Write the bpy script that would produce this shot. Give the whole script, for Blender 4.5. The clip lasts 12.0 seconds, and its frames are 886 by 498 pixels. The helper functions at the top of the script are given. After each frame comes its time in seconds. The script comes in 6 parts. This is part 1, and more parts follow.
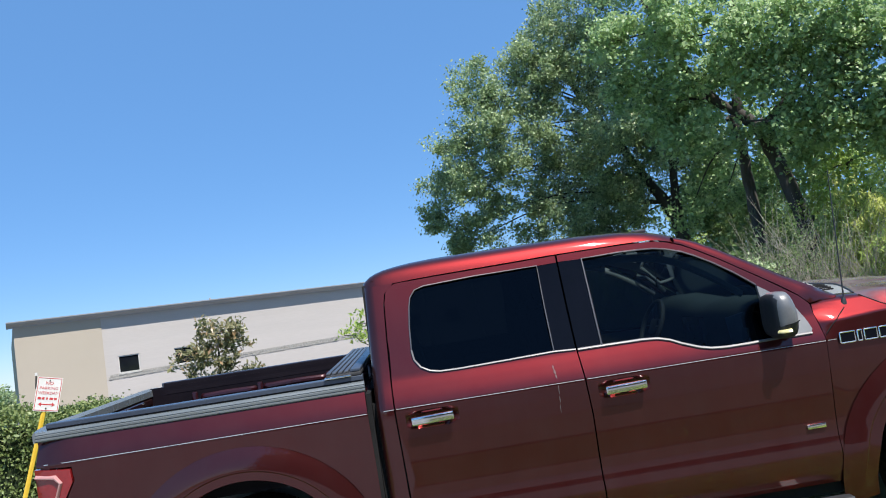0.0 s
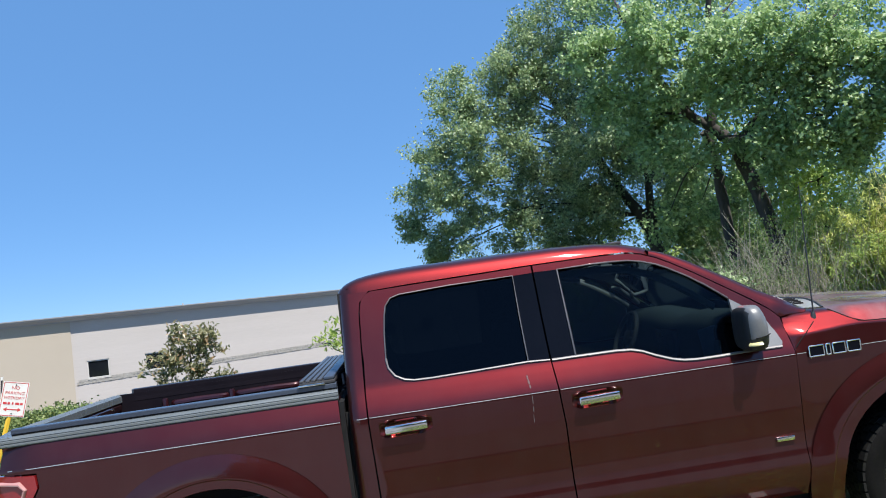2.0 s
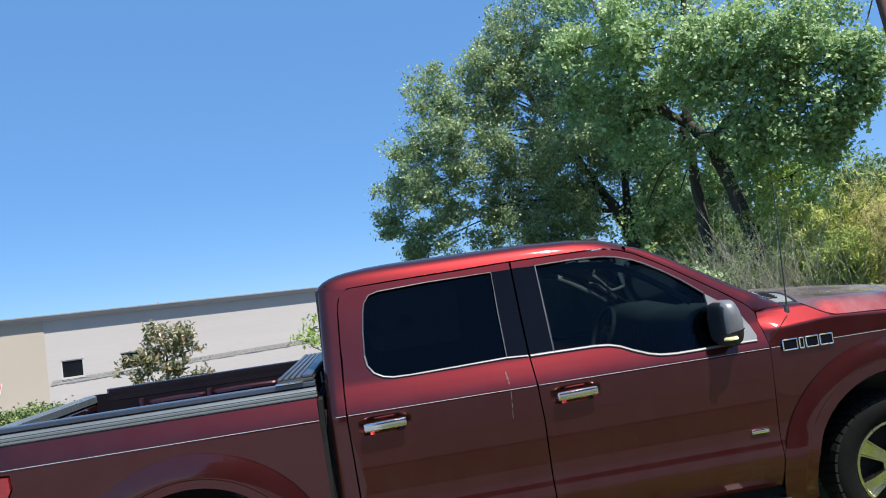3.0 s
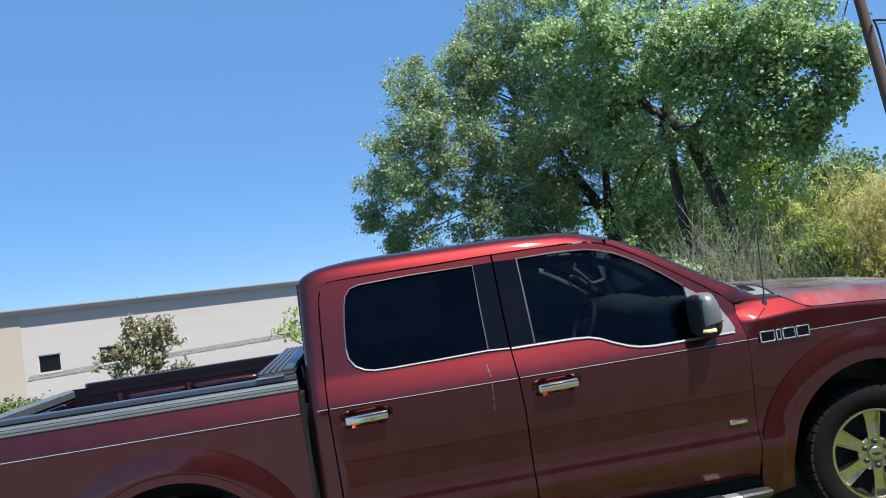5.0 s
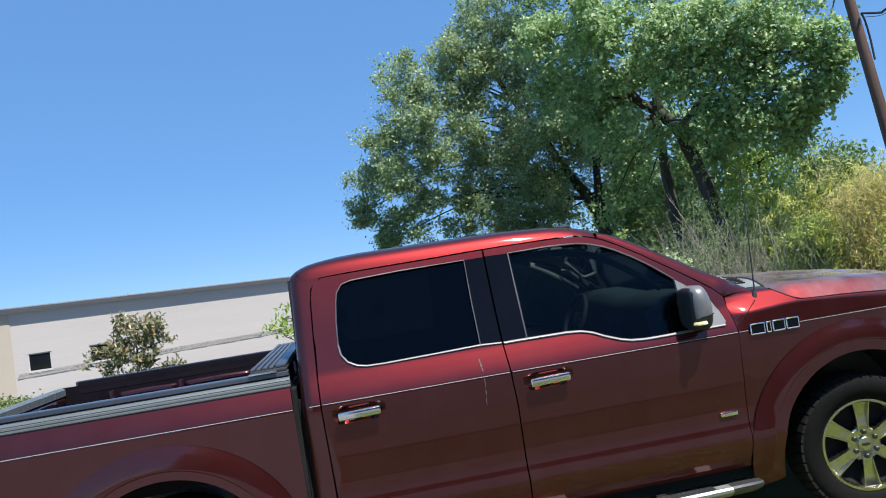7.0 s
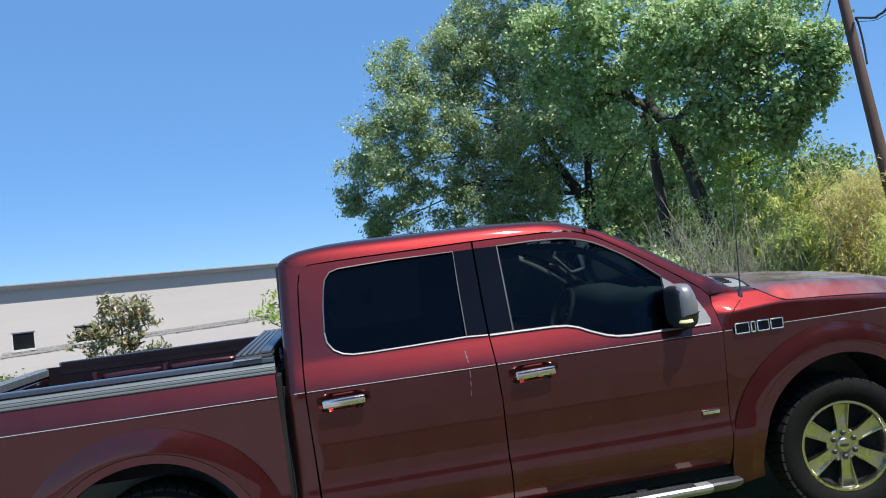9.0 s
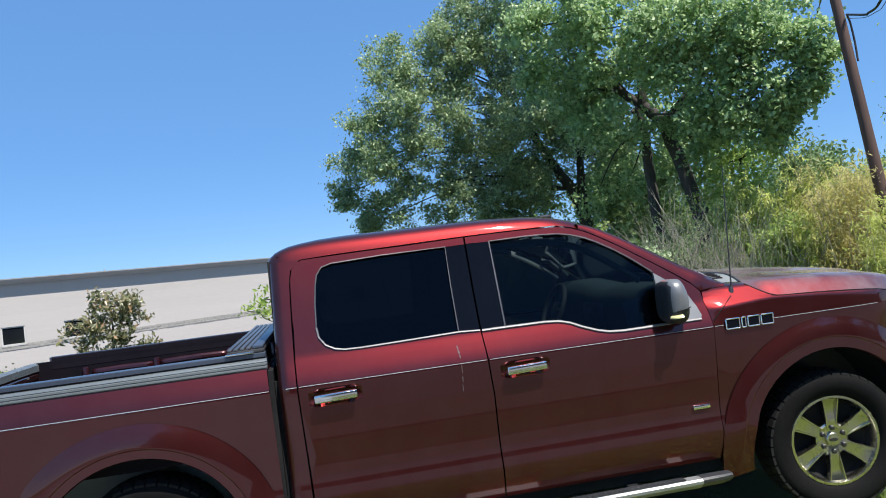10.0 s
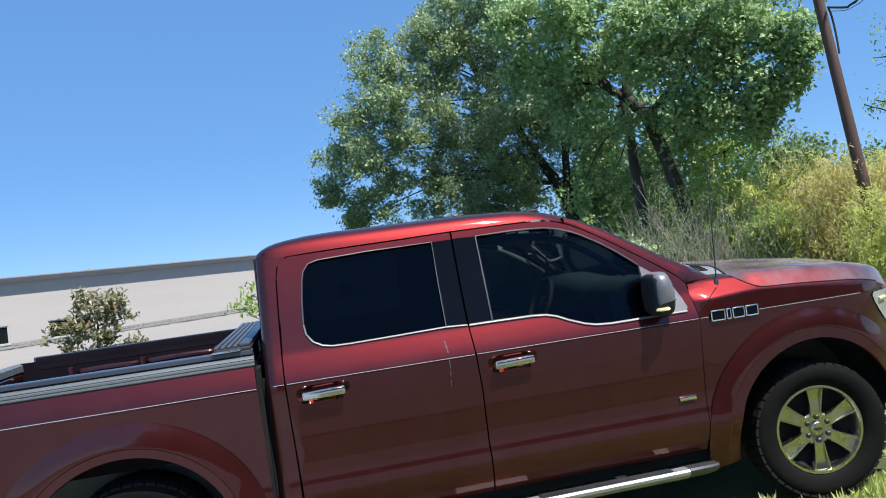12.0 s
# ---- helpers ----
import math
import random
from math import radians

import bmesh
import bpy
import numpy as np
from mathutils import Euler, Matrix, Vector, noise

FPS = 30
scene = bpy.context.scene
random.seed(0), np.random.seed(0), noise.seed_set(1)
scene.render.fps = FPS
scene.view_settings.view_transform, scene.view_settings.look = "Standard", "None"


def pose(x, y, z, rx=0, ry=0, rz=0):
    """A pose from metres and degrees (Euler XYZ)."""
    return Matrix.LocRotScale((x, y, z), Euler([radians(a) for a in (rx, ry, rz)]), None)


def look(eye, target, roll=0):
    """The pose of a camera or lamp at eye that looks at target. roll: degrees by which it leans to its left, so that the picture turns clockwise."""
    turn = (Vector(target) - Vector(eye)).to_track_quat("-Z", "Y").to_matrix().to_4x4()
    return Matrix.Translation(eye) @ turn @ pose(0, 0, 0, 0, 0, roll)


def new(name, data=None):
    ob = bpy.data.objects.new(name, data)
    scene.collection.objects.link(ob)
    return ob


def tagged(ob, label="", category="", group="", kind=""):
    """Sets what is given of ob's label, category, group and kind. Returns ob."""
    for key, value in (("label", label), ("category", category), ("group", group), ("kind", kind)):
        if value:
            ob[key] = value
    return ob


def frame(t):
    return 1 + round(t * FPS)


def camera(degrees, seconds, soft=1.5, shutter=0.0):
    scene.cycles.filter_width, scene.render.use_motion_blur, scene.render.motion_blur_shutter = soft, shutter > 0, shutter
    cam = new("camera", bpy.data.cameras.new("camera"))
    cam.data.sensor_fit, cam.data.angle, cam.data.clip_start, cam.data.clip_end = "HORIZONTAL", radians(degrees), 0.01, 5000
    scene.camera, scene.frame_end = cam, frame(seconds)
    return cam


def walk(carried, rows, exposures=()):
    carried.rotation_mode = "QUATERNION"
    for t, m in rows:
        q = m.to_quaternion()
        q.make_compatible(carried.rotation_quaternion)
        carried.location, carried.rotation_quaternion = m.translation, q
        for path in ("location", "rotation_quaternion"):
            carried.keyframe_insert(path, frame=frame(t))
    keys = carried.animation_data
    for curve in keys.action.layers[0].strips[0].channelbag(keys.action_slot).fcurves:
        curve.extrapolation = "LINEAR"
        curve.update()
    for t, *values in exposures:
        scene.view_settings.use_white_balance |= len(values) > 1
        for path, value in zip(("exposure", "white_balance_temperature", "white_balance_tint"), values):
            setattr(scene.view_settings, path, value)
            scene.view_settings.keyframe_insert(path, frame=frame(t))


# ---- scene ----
# camera: handheld, standing at the roadside, turning slowly towards the bonnet
cam = camera(61.39, 12.0, soft=1.0)
EYE = (-2.744, -3.885, 1.543)
TURNS = [  # seconds, yaw, pitch, roll
    (0, -3.006, 5.661, 8.799), (0.5, -3.197, 5.688, 8.397), (1, -3.558, 5.795, 8.050),
    (1.5, -4.109, 6.017, 7.947), (2, -4.906, 6.062, 8.048), (2.5, -5.715, 5.880, 8.297),
    (3, -6.523, 5.584, 8.477), (3.5, -7.155, 5.260, 8.520), (5.5, -7.970, 4.767, 8.744),
    (6, -8.109, 4.640, 8.920), (6.5, -8.272, 4.526, 9.080), (7, -8.448, 4.371, 9.078),
    (9, -9.180, 3.570, 7.434), (9.5, -9.462, 3.356, 7.238), (10, -9.726, 3.125, 7.344),
    (10.5, -10.016, 2.966, 7.542), (11, -10.284, 2.811, 7.829), (11.5, -10.513, 2.716, 7.964),
    (12, -10.693, 2.625, 8.000),
]


def held(yaw, pitch, roll):
    return pose(*EYE, 0, 0, yaw) @ pose(0, 0, 0, pitch) @ pose(0, 0, 0, 0, roll) @ pose(0, 0, 0, 90)


walk(cam, [(t, held(y, p, r)) for t, y, p, r in TURNS])

# ---- light: clear noon sky and one sun, almost overhead, a little ahead of the truck ----
SUN = Vector((0.25, -0.45, 0.86)).normalized()
world = bpy.data.worlds.new("sky")
scene.world = world
world.use_nodes = True
wn = world.node_tree.nodes
wn.clear()
sky = wn.new("ShaderNodeTexSky")
sky.sky_type = "NISHITA"
sky.sun_disc = False
sky.sun_elevation = math.asin(SUN.z)
sky.sun_rotation = math.atan2(SUN.x, SUN.y)
sky.air_density, sky.dust_density, sky.ozone_density = 0.75, 0.0, 2.0
bg = wn.new("ShaderNodeBackground")
bg.inputs["Strength"].default_value = 0.15
wo = wn.new("ShaderNodeOutputWorld")
deep = wn.new("ShaderNodeHueSaturation")
deep.inputs["Saturation"].default_value = 1.25
world.node_tree.links.new(sky.outputs[0], deep.inputs["Color"])
even = wn.new("ShaderNodeMix")
even.data_type = "RGBA"
even.inputs[0].default_value = 0.68
even.inputs[7].default_value = (0.80, 1.80, 3.70, 1)
world.node_tree.links.new(deep.outputs[0], even.inputs[6])
world.node_tree.links.new(even.outputs[2], bg.inputs[0])
world.node_tree.links.new(bg.outputs[0], wo.inputs[0])
lamp = bpy.data.lights.new("sun", "SUN")
lamp.energy, lamp.angle, lamp.color = 5.0, radians(0.53), (1.0, 0.96, 0.9)
sun = new("sun", lamp)
sun.matrix_world = look((0, 0, 30), Vector((0, 0, 30)) - SUN)
scene.view_settings.exposure = 0.52


# ---- materials ----
def material(name):
    m = bpy.data.materials.new(name)
    m.use_nodes = True
    nt = m.node_tree
    return m, nt, nt.nodes["Principled BSDF"]


def link(nt, a, b):
    nt.links.new(a, b)


def node(nt, kind, **values):
    n = nt.nodes.new(kind)
    for k, v in values.items():
        n.inputs[k].default_value = v
    return n


def mapped(nt, scale=(1, 1, 1)):
    tc = nt.nodes.new("ShaderNodeTexCoord")
    mp = node(nt, "ShaderNodeMapping", Scale=scale)
    link(nt, tc.outputs["Object"], mp.inputs["Vector"])
    return mp.outputs["Vector"]


def ramp(nt, src, stops):
    r = nt.nodes.new("ShaderNodeValToRGB")
    e = r.color_ramp.elements
    while len(e) < len(stops):
        e.new(0.5)
    for el, (p, c) in zip(e, stops):
        el.position, el.color = p, (*c, 1)
    link(nt, src, r.inputs[0])
    return r.outputs[0]


def noise_of(nt, vec, scale, detail=4.0, rough=0.6):
    n = node(nt, "ShaderNodeTexNoise", Scale=scale, Detail=detail, Roughness=rough)
    if vec is not None:
        link(nt, vec, n.inputs["Vector"])
    return n.outputs["Fac"]


def bump(nt, bsdf, height, strength, distance=0.01):
    b = node(nt, "ShaderNodeBump", Strength=strength, Distance=distance)
    link(nt, height, b.inputs["Height"])
    link(nt, b.outputs[0], bsdf.inputs["Normal"])


def mixed(nt, fac, a, b):
    m = nt.nodes.new("ShaderNodeMix")
    m.data_type = "RGBA"
    if isinstance(fac, float):
        m.inputs[0].default_value = fac
    else:
        link(nt, fac, m.inputs[0])
    for sock, v in ((m.inputs[6], a), (m.inputs[7], b)):
        if isinstance(v, tuple):
            sock.default_value = (*v, 1)
        else:
            link(nt, v, sock)
    return m.outputs[2]


def worn(name, a, b, scale=3.0, rough=(0.5, 0.7), metal=0.0, grain=60.0, relief=0.15, stretch=(1, 1, 1), coat=0.0, spec=0.5):
    """A surface of two close colours: broad patches, fine grain and a little relief."""
    m, nt, bs = material(name)
    v = mapped(nt, stretch)
    broad, fine = noise_of(nt, v, scale, 5), noise_of(nt, v, grain, 3)
    mx = node(nt, "ShaderNodeMath")
    mx.operation = "MULTIPLY_ADD"
    mx.inputs[1].default_value = 0.4
    link(nt, fine, mx.inputs[0])
    sc = node(nt, "ShaderNodeMath")
    sc.operation = "MULTIPLY"
    sc.inputs[1].default_value = 0.6
    link(nt, broad, sc.inputs[0])
    link(nt, sc.outputs[0], mx.inputs[2])
    link(nt, ramp(nt, mx.outputs[0], [(0.32, a), (0.68, b)]), bs.inputs["Base Color"])
    r = node(nt, "ShaderNodeMapRange", **{"From Min": 0.3, "From Max": 0.7, "To Min": rough[0], "To Max": rough[1]})
    link(nt, broad, r.inputs[0])
    link(nt, r.outputs[0], bs.inputs["Roughness"])
    bs.inputs["Metallic"].default_value = metal
    bs.inputs["Coat Weight"].default_value = coat
    bs.inputs["Specular IOR Level"].default_value = spec
    if relief:
        bump(nt, bs, fine, relief, 0.004)
    return m


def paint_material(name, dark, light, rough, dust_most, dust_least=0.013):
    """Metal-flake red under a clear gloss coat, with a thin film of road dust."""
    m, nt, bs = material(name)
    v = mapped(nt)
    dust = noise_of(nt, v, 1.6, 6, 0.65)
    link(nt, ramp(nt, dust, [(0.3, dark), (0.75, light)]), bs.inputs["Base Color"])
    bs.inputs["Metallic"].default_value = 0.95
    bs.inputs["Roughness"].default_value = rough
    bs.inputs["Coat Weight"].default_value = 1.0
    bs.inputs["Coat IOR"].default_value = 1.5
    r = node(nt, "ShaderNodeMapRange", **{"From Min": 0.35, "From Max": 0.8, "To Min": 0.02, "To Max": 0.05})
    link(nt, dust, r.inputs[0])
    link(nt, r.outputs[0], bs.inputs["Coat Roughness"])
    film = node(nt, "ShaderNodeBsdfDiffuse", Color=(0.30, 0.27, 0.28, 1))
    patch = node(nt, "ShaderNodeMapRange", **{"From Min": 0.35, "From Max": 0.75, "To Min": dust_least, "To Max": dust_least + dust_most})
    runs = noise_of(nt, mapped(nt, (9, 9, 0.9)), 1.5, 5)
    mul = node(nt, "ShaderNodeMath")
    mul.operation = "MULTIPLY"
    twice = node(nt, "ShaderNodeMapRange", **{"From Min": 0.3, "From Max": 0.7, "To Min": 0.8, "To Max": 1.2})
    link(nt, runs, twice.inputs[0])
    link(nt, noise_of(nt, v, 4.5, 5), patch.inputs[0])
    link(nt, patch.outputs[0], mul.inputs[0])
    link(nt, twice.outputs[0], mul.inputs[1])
    # small pale scuffs and splashes
    specks = ramp(nt, noise_of(nt, mapped(nt, (1, 1, 1.6)), 26, 5, 0.7), [(0.70, (0, 0, 0)), (0.78, (0.10, 0.10, 0.10))])
    add = node(nt, "ShaderNodeMath")
    link(nt, mul.outputs[0], add.inputs[0])
    link(nt, specks, add.inputs[1])
    mx = nt.nodes.new("ShaderNodeMixShader")
    link(nt, add.outputs[0], mx.inputs[0])
    link(nt, bs.outputs[0], mx.inputs[1])
    link(nt, film.outputs[0], mx.inputs[2])
    link(nt, mx.outputs[0], nt.nodes["Material Output"].inputs[0])
    return m


def glass_material(name, tint, rough=0.0):
    """Dark film on a thin pane: tinted see-through and a Fresnel gloss."""
    m = bpy.data.materials.new(name)
    m.use_nodes = True
    nt = m.node_tree
    nt.nodes.clear()
    out = nt.nodes.new("ShaderNodeOutputMaterial")
    tr = node(nt, "ShaderNodeBsdfTransparent", Color=(*tint, 1))
    gl = node(nt, "ShaderNodeBsdfGlossy", Color=(0.42, 0.46, 0.54, 1), Roughness=rough)
    fr = node(nt, "ShaderNodeFresnel", IOR=1.42)
    mx = nt.nodes.new("ShaderNodeMixShader")
    for a, b in ((fr.outputs[0], mx.inputs[0]), (tr.outputs[0], mx.inputs[1]), (gl.outputs[0], mx.inputs[2]), (mx.outputs[0], out.inputs[0])):
        link(nt, a, b)
    return m


def leaf_material(name, dark, light, back, gloss=0.45, patch=0.8, thin=0.25):
    m, nt, bs = material(name)
    geo = nt.nodes.new("ShaderNodeNewGeometry")
    v = mapped(nt)
    tone = ramp(nt, geo.outputs["Random Per Island"], [(0.0, dark), (0.75, light), (1.0, back)])
    col = mixed(nt, ramp(nt, noise_of(nt, v, patch, 3), [(0.35, (0, 0, 0)), (0.7, (0.6, 0.6, 0.6))]), tone, light)
    link(nt, col, bs.inputs["Base Color"])
    bs.inputs["Roughness"].default_value = gloss
    bs.inputs["Specular IOR Level"].default_value = 0.5
    tl = nt.nodes.new("ShaderNodeBsdfTranslucent")
    link(nt, mixed(nt, 0.3, col, (0.28, 0.40, 0.18)), tl.inputs["Color"])
    mx = node(nt, "ShaderNodeMixShader", Fac=thin)
    link(nt, bs.outputs[0], mx.inputs[1])
    link(nt, tl.outputs[0], mx.inputs[2])
    link(nt, mx.outputs[0], nt.nodes["Material Output"].inputs[0])
    return m


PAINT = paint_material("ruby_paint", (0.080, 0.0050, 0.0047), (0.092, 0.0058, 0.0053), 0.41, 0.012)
# bonnet copy: heavier dust, and extra brightness put into the red
DUSTY_BRIGHT_PAINT = paint_material("dusty_brightened_ruby_paint", (0.15, 0.010, 0.009), (0.18, 0.013, 0.011), 0.46, 0.34, 0.10)
CHROME = worn("chrome", (0.72, 0.72, 0.70), (0.80, 0.80, 0.79), 4, (0.13, 0.20), 1.0, 90, 0.02)
# yellow tint puts the reflected grass into the metal's colour
ALLOY = worn("grass_tinted_alloy", (0.44, 0.425, 0.36), (0.53, 0.51, 0.44), 6, (0.22, 0.31), 1.0, 120, 0.03)
ALLOY_DARK = worn("dark_alloy", (0.035, 0.035, 0.035), (0.06, 0.06, 0.057), 6, (0.35, 0.5), 0.6, 90, 0.05)
PLASTIC = worn("black_plastic", (0.020, 0.021, 0.023), (0.035, 0.036, 0.039), 5, (0.35, 0.5), 0, 160, 0.12)
TRACK = worn("blue_grey_track", (0.055, 0.070, 0.098), (0.085, 0.105, 0.140), 3, (0.25, 0.35), 0.4, 200, 0.06, (0.3, 1, 1))
CAP_PLASTIC = worn("rail_cap_plastic", (0.115, 0.13, 0.135), (0.17, 0.188, 0.192), 3, (0.22, 0.32), 0, 200, 0.10, (0.3, 1, 1), spec=0.9)
GLOSS_BLACK = worn("gloss_black", (0.003, 0.004, 0.007), (0.005, 0.006, 0.010), 2, (0.05, 0.09), 0, 50, 0.0, spec=0.10)
SATIN = worn("satin_bright_trim", (0.15, 0.142, 0.142), (0.20, 0.19, 0.19), 4, (0.46, 0.56), 0.5, 90, 0.02)
# sidewall shade and tread light are put into two rubber tones
RUBBER = worn("tyre_rubber", (0.006, 0.006, 0.0065), (0.013, 0.0125, 0.012), 5, (0.7, 0.9), 0, 70, 0.25, spec=0.08)
TREAD_RUBBER = worn("lit_tread_rubber", (0.009, 0.009, 0.009), (0.024, 0.023, 0.022), 9, (0.7, 0.9), 0, 70, 0.25, spec=0.2)
BOARD = worn("running_board_alloy", (0.30, 0.31, 0.31), (0.38, 0.39, 0.39), 4, (0.45, 0.6), 0.6, 90, 0.05)
GREY_SHELL = worn("grey_shell", (0.12, 0.125, 0.13), (0.16, 0.165, 0.17), 4, (0.3, 0.42), 0.0, 140, 0.05, coat=0.4)
SAIL_PANEL = worn("sail_panel_grey", (0.17, 0.175, 0.18), (0.21, 0.215, 0.22), 4, (0.3, 0.4), 0.0, 140, 0.04, coat=0.3)
# pale grey stands in for the bright reflection on the cowl
COWL_GREY = worn("cowl_reflection_grey", (0.38, 0.39, 0.40), (0.48, 0.49, 0.50), 4, (0.25, 0.35), 0.2, 140, 0.04, coat=0.5)
TRIM_DIM = worn("dim_window_trim", (0.14, 0.13, 0.13), (0.19, 0.18, 0.18), 4, (0.35, 0.45), 0.7, 90, 0.02)
STRIPE = worn("silver_stripe", (0.32, 0.30, 0.30), (0.42, 0.40, 0.39), 8, (0.3, 0.4), 0.2, 60, 0)
CHASSIS = worn("chassis_black", (0.014, 0.014, 0.015), (0.024, 0.024, 0.025), 4, (0.7, 0.9), 0, 40, 0.2, spec=0.1)
INTERIOR = worn("interior_charcoal", (0.020, 0.023, 0.025), (0.034, 0.037, 0.040), 6, (0.5, 0.7), 0, 120, 0.1)
DASH_GREY = worn("dashboard_grey", (0.042, 0.058, 0.058), (0.066, 0.085, 0.084), 6, (0.55, 0.7), 0, 160, 0.1)
# pale tone puts light into the shaded rear wheel wells
WELL = worn("lightened_wheel_well", (0.30, 0.36, 0.385), (0.38, 0.44, 0.465), 4, (0.6, 0.8), 0, 60, 0.2)
HEADLINING = worn("pale_headlining", (0.24, 0.25, 0.25), (0.32, 0.33, 0.33), 6, (0.8, 0.9), 0, 200, 0.1)
PAPER = worn("blue_paper", (0.20, 0.28, 0.40), (0.30, 0.38, 0.50), 5, (0.7, 0.8), 0, 60, 0.1)
LINER = worn("bed_liner", (0.006, 0.005, 0.008), (0.012, 0.009, 0.013), 6, (0.5, 0.65), 0, 120, 0.25, spec=0.10)
# red dimmed so that it carries the shade inside the bed
BED_RED = worn("dimmed_bed_paint", (0.026, 0.004, 0.006), (0.042, 0.006, 0.009), 4, (0.25, 0.4), 0.4, 60, 0.05, coat=0.6)
TONNEAU = worn("ribbed_aluminium_cover", (0.09, 0.095, 0.105), (0.14, 0.145, 0.155), 5, (0.3, 0.42), 0.6, 120, 0.06)
TONNEAU_DARK = worn("cover_groove", (0.02, 0.02, 0.022), (0.035, 0.035, 0.038), 5, (0.5, 0.7), 0, 120, 0.06)
SPLASH = worn("dried_splash", (0.09, 0.055, 0.055), (0.17, 0.115, 0.11), 30, (0.7, 0.9), 0, 90, 0.1)
RED_LENS = worn("red_lens", (0.24, 0.010, 0.012), (0.32, 0.016, 0.016), 9, (0.08, 0.14), 0, 50, 0, coat=1.0)
WHITE_LENS = worn("clear_lens", (0.34, 0.34, 0.35), (0.62, 0.62, 0.62), 16, (0.08, 0.15), 0.3, 40, 0.05, coat=1.0)
PINK_LENS = worn("pink_light_guide", (0.42, 0.20, 0.18), (0.52, 0.27, 0.25), 9, (0.15, 0.25), 0, 50, 0, coat=0.8)
AMBER_LENS = worn("pale_amber_lens", (0.62, 0.55, 0.24), (0.72, 0.65, 0.32), 12, (0.1, 0.2), 0, 40, 0, coat=1.0)
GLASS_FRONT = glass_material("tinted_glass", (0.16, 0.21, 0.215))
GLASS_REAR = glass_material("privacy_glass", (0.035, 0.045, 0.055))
GLASS_SCREEN = glass_material("windscreen_glass", (0.75, 0.80, 0.78))
STUCCO_TAN = worn("tan_stucco", (0.405, 0.35, 0.275), (0.445, 0.385, 0.305), 0.35, (0.8, 0.9), 0, 30, 0.12)
STUCCO_WHITE = worn("cream_stucco", (0.42, 0.385, 0.355), (0.49, 0.45, 0.415), 0.5, (0.8, 0.9), 0, 14, 0.12, (0.12, 0.12, 2.5))
STONE = worn("split_face_stone", (0.20, 0.19, 0.17), (0.42, 0.40, 0.36), 8, (0.85, 0.95), 0, 12, 0.9)
CORNICE = worn("cornice_metal", (0.33, 0.33, 0.335), (0.39, 0.39, 0.395), 1, (0.6, 0.8), 0, 20, 0.08)
FRAME_PALE = worn("window_frame_paint", (0.48, 0.46, 0.42), (0.55, 0.53, 0.49), 2, (0.5, 0.6), 0, 30, 0.05)
PANE = worn("dark_window_pane", (0.006, 0.007, 0.010), (0.012, 0.014, 0.018), 1, (0.04, 0.08), 0, 10, 0)
SIGN_WHITE = worn("sign_enamel", (0.68, 0.66, 0.62), (0.76, 0.74, 0.71), 8, (0.35, 0.5), 0, 60, 0.05)
SIGN_RED = worn("sign_red", (0.52, 0.045, 0.05), (0.58, 0.06, 0.06), 8, (0.4, 0.5), 0, 60, 0)
YELLOW = worn("yellow_post_paint", (0.68, 0.42, 0.03), (0.78, 0.50, 0.05), 9, (0.45, 0.65), 0, 60, 0.1)
BARK = worn("tree_bark", (0.030, 0.027, 0.025), (0.088, 0.078, 0.070), 5, (0.85, 0.95), 0, 30, 1.0, (1, 1, 0.25))
POLE_WOOD = worn("creosoted_pole", (0.070, 0.040, 0.031), (0.145, 0.085, 0.066), 3, (0.75, 0.9), 0, 40, 0.6, (1, 1, 0.06))
CABLE = worn("cable_black", (0.012, 0.012, 0.013), (0.022, 0.022, 0.024), 5, (0.5, 0.6), 0, 60, 0)
ASPHALT = worn("asphalt", (0.098, 0.099, 0.108), (0.145, 0.145, 0.157), 0.6, (0.8, 0.95), 0, 90, 0.5)
BLEND_GREY = worn("grey_blend_strip", (0.10, 0.097, 0.092), (0.14, 0.135, 0.125), 2, (0.8, 0.95), 0, 90, 0.5)
BLEND_BROWN = worn("brown_blend_strip", (0.10, 0.096, 0.068), (0.14, 0.132, 0.095), 2, (0.8, 0.95), 0, 90, 0.5)
CONCRETE = worn("weathered_concrete", (0.175, 0.175, 0.185), (0.235, 0.235, 0.245), 0.8, (0.8, 0.9), 0, 60, 0.3)
# dark and pale leaf tones also stand in for crown shade and glints
LEAF_POPLAR = leaf_material("poplar_leaf", (0.12, 0.23, 0.09), (0.47, 0.62, 0.28), (0.64, 0.76, 0.42), 0.40, thin=0.48)
LEAF_FICUS = leaf_material("dark_oval_leaf", (0.06, 0.13, 0.07), (0.42, 0.53, 0.27), (0.64, 0.70, 0.42), 0.40, thin=0.42)
LEAF_MAGNOLIA = leaf_material("magnolia_leaf", (0.10, 0.12, 0.055), (0.27, 0.25, 0.13), (0.44, 0.26, 0.15), 0.28)
LEAF_YOUNG = leaf_material("young_leaf", (0.25, 0.37, 0.08), (0.47, 0.59, 0.15), (0.60, 0.64, 0.22), thin=0.5)
LEAF_HEDGE = leaf_material("hedge_leaf", (0.09, 0.13, 0.045), (0.22, 0.28, 0.09), (0.42, 0.44, 0.20))
LEAF_BAMBOO = leaf_material("bamboo_leaf", (0.40, 0.47, 0.09), (0.70, 0.72, 0.20), (0.76, 0.74, 0.34), thin=0.55)
LEAF_STRAW = leaf_material("straw_leaf", (0.56, 0.46, 0.14), (0.78, 0.66, 0.26), (0.82, 0.72, 0.40), thin=0.55)
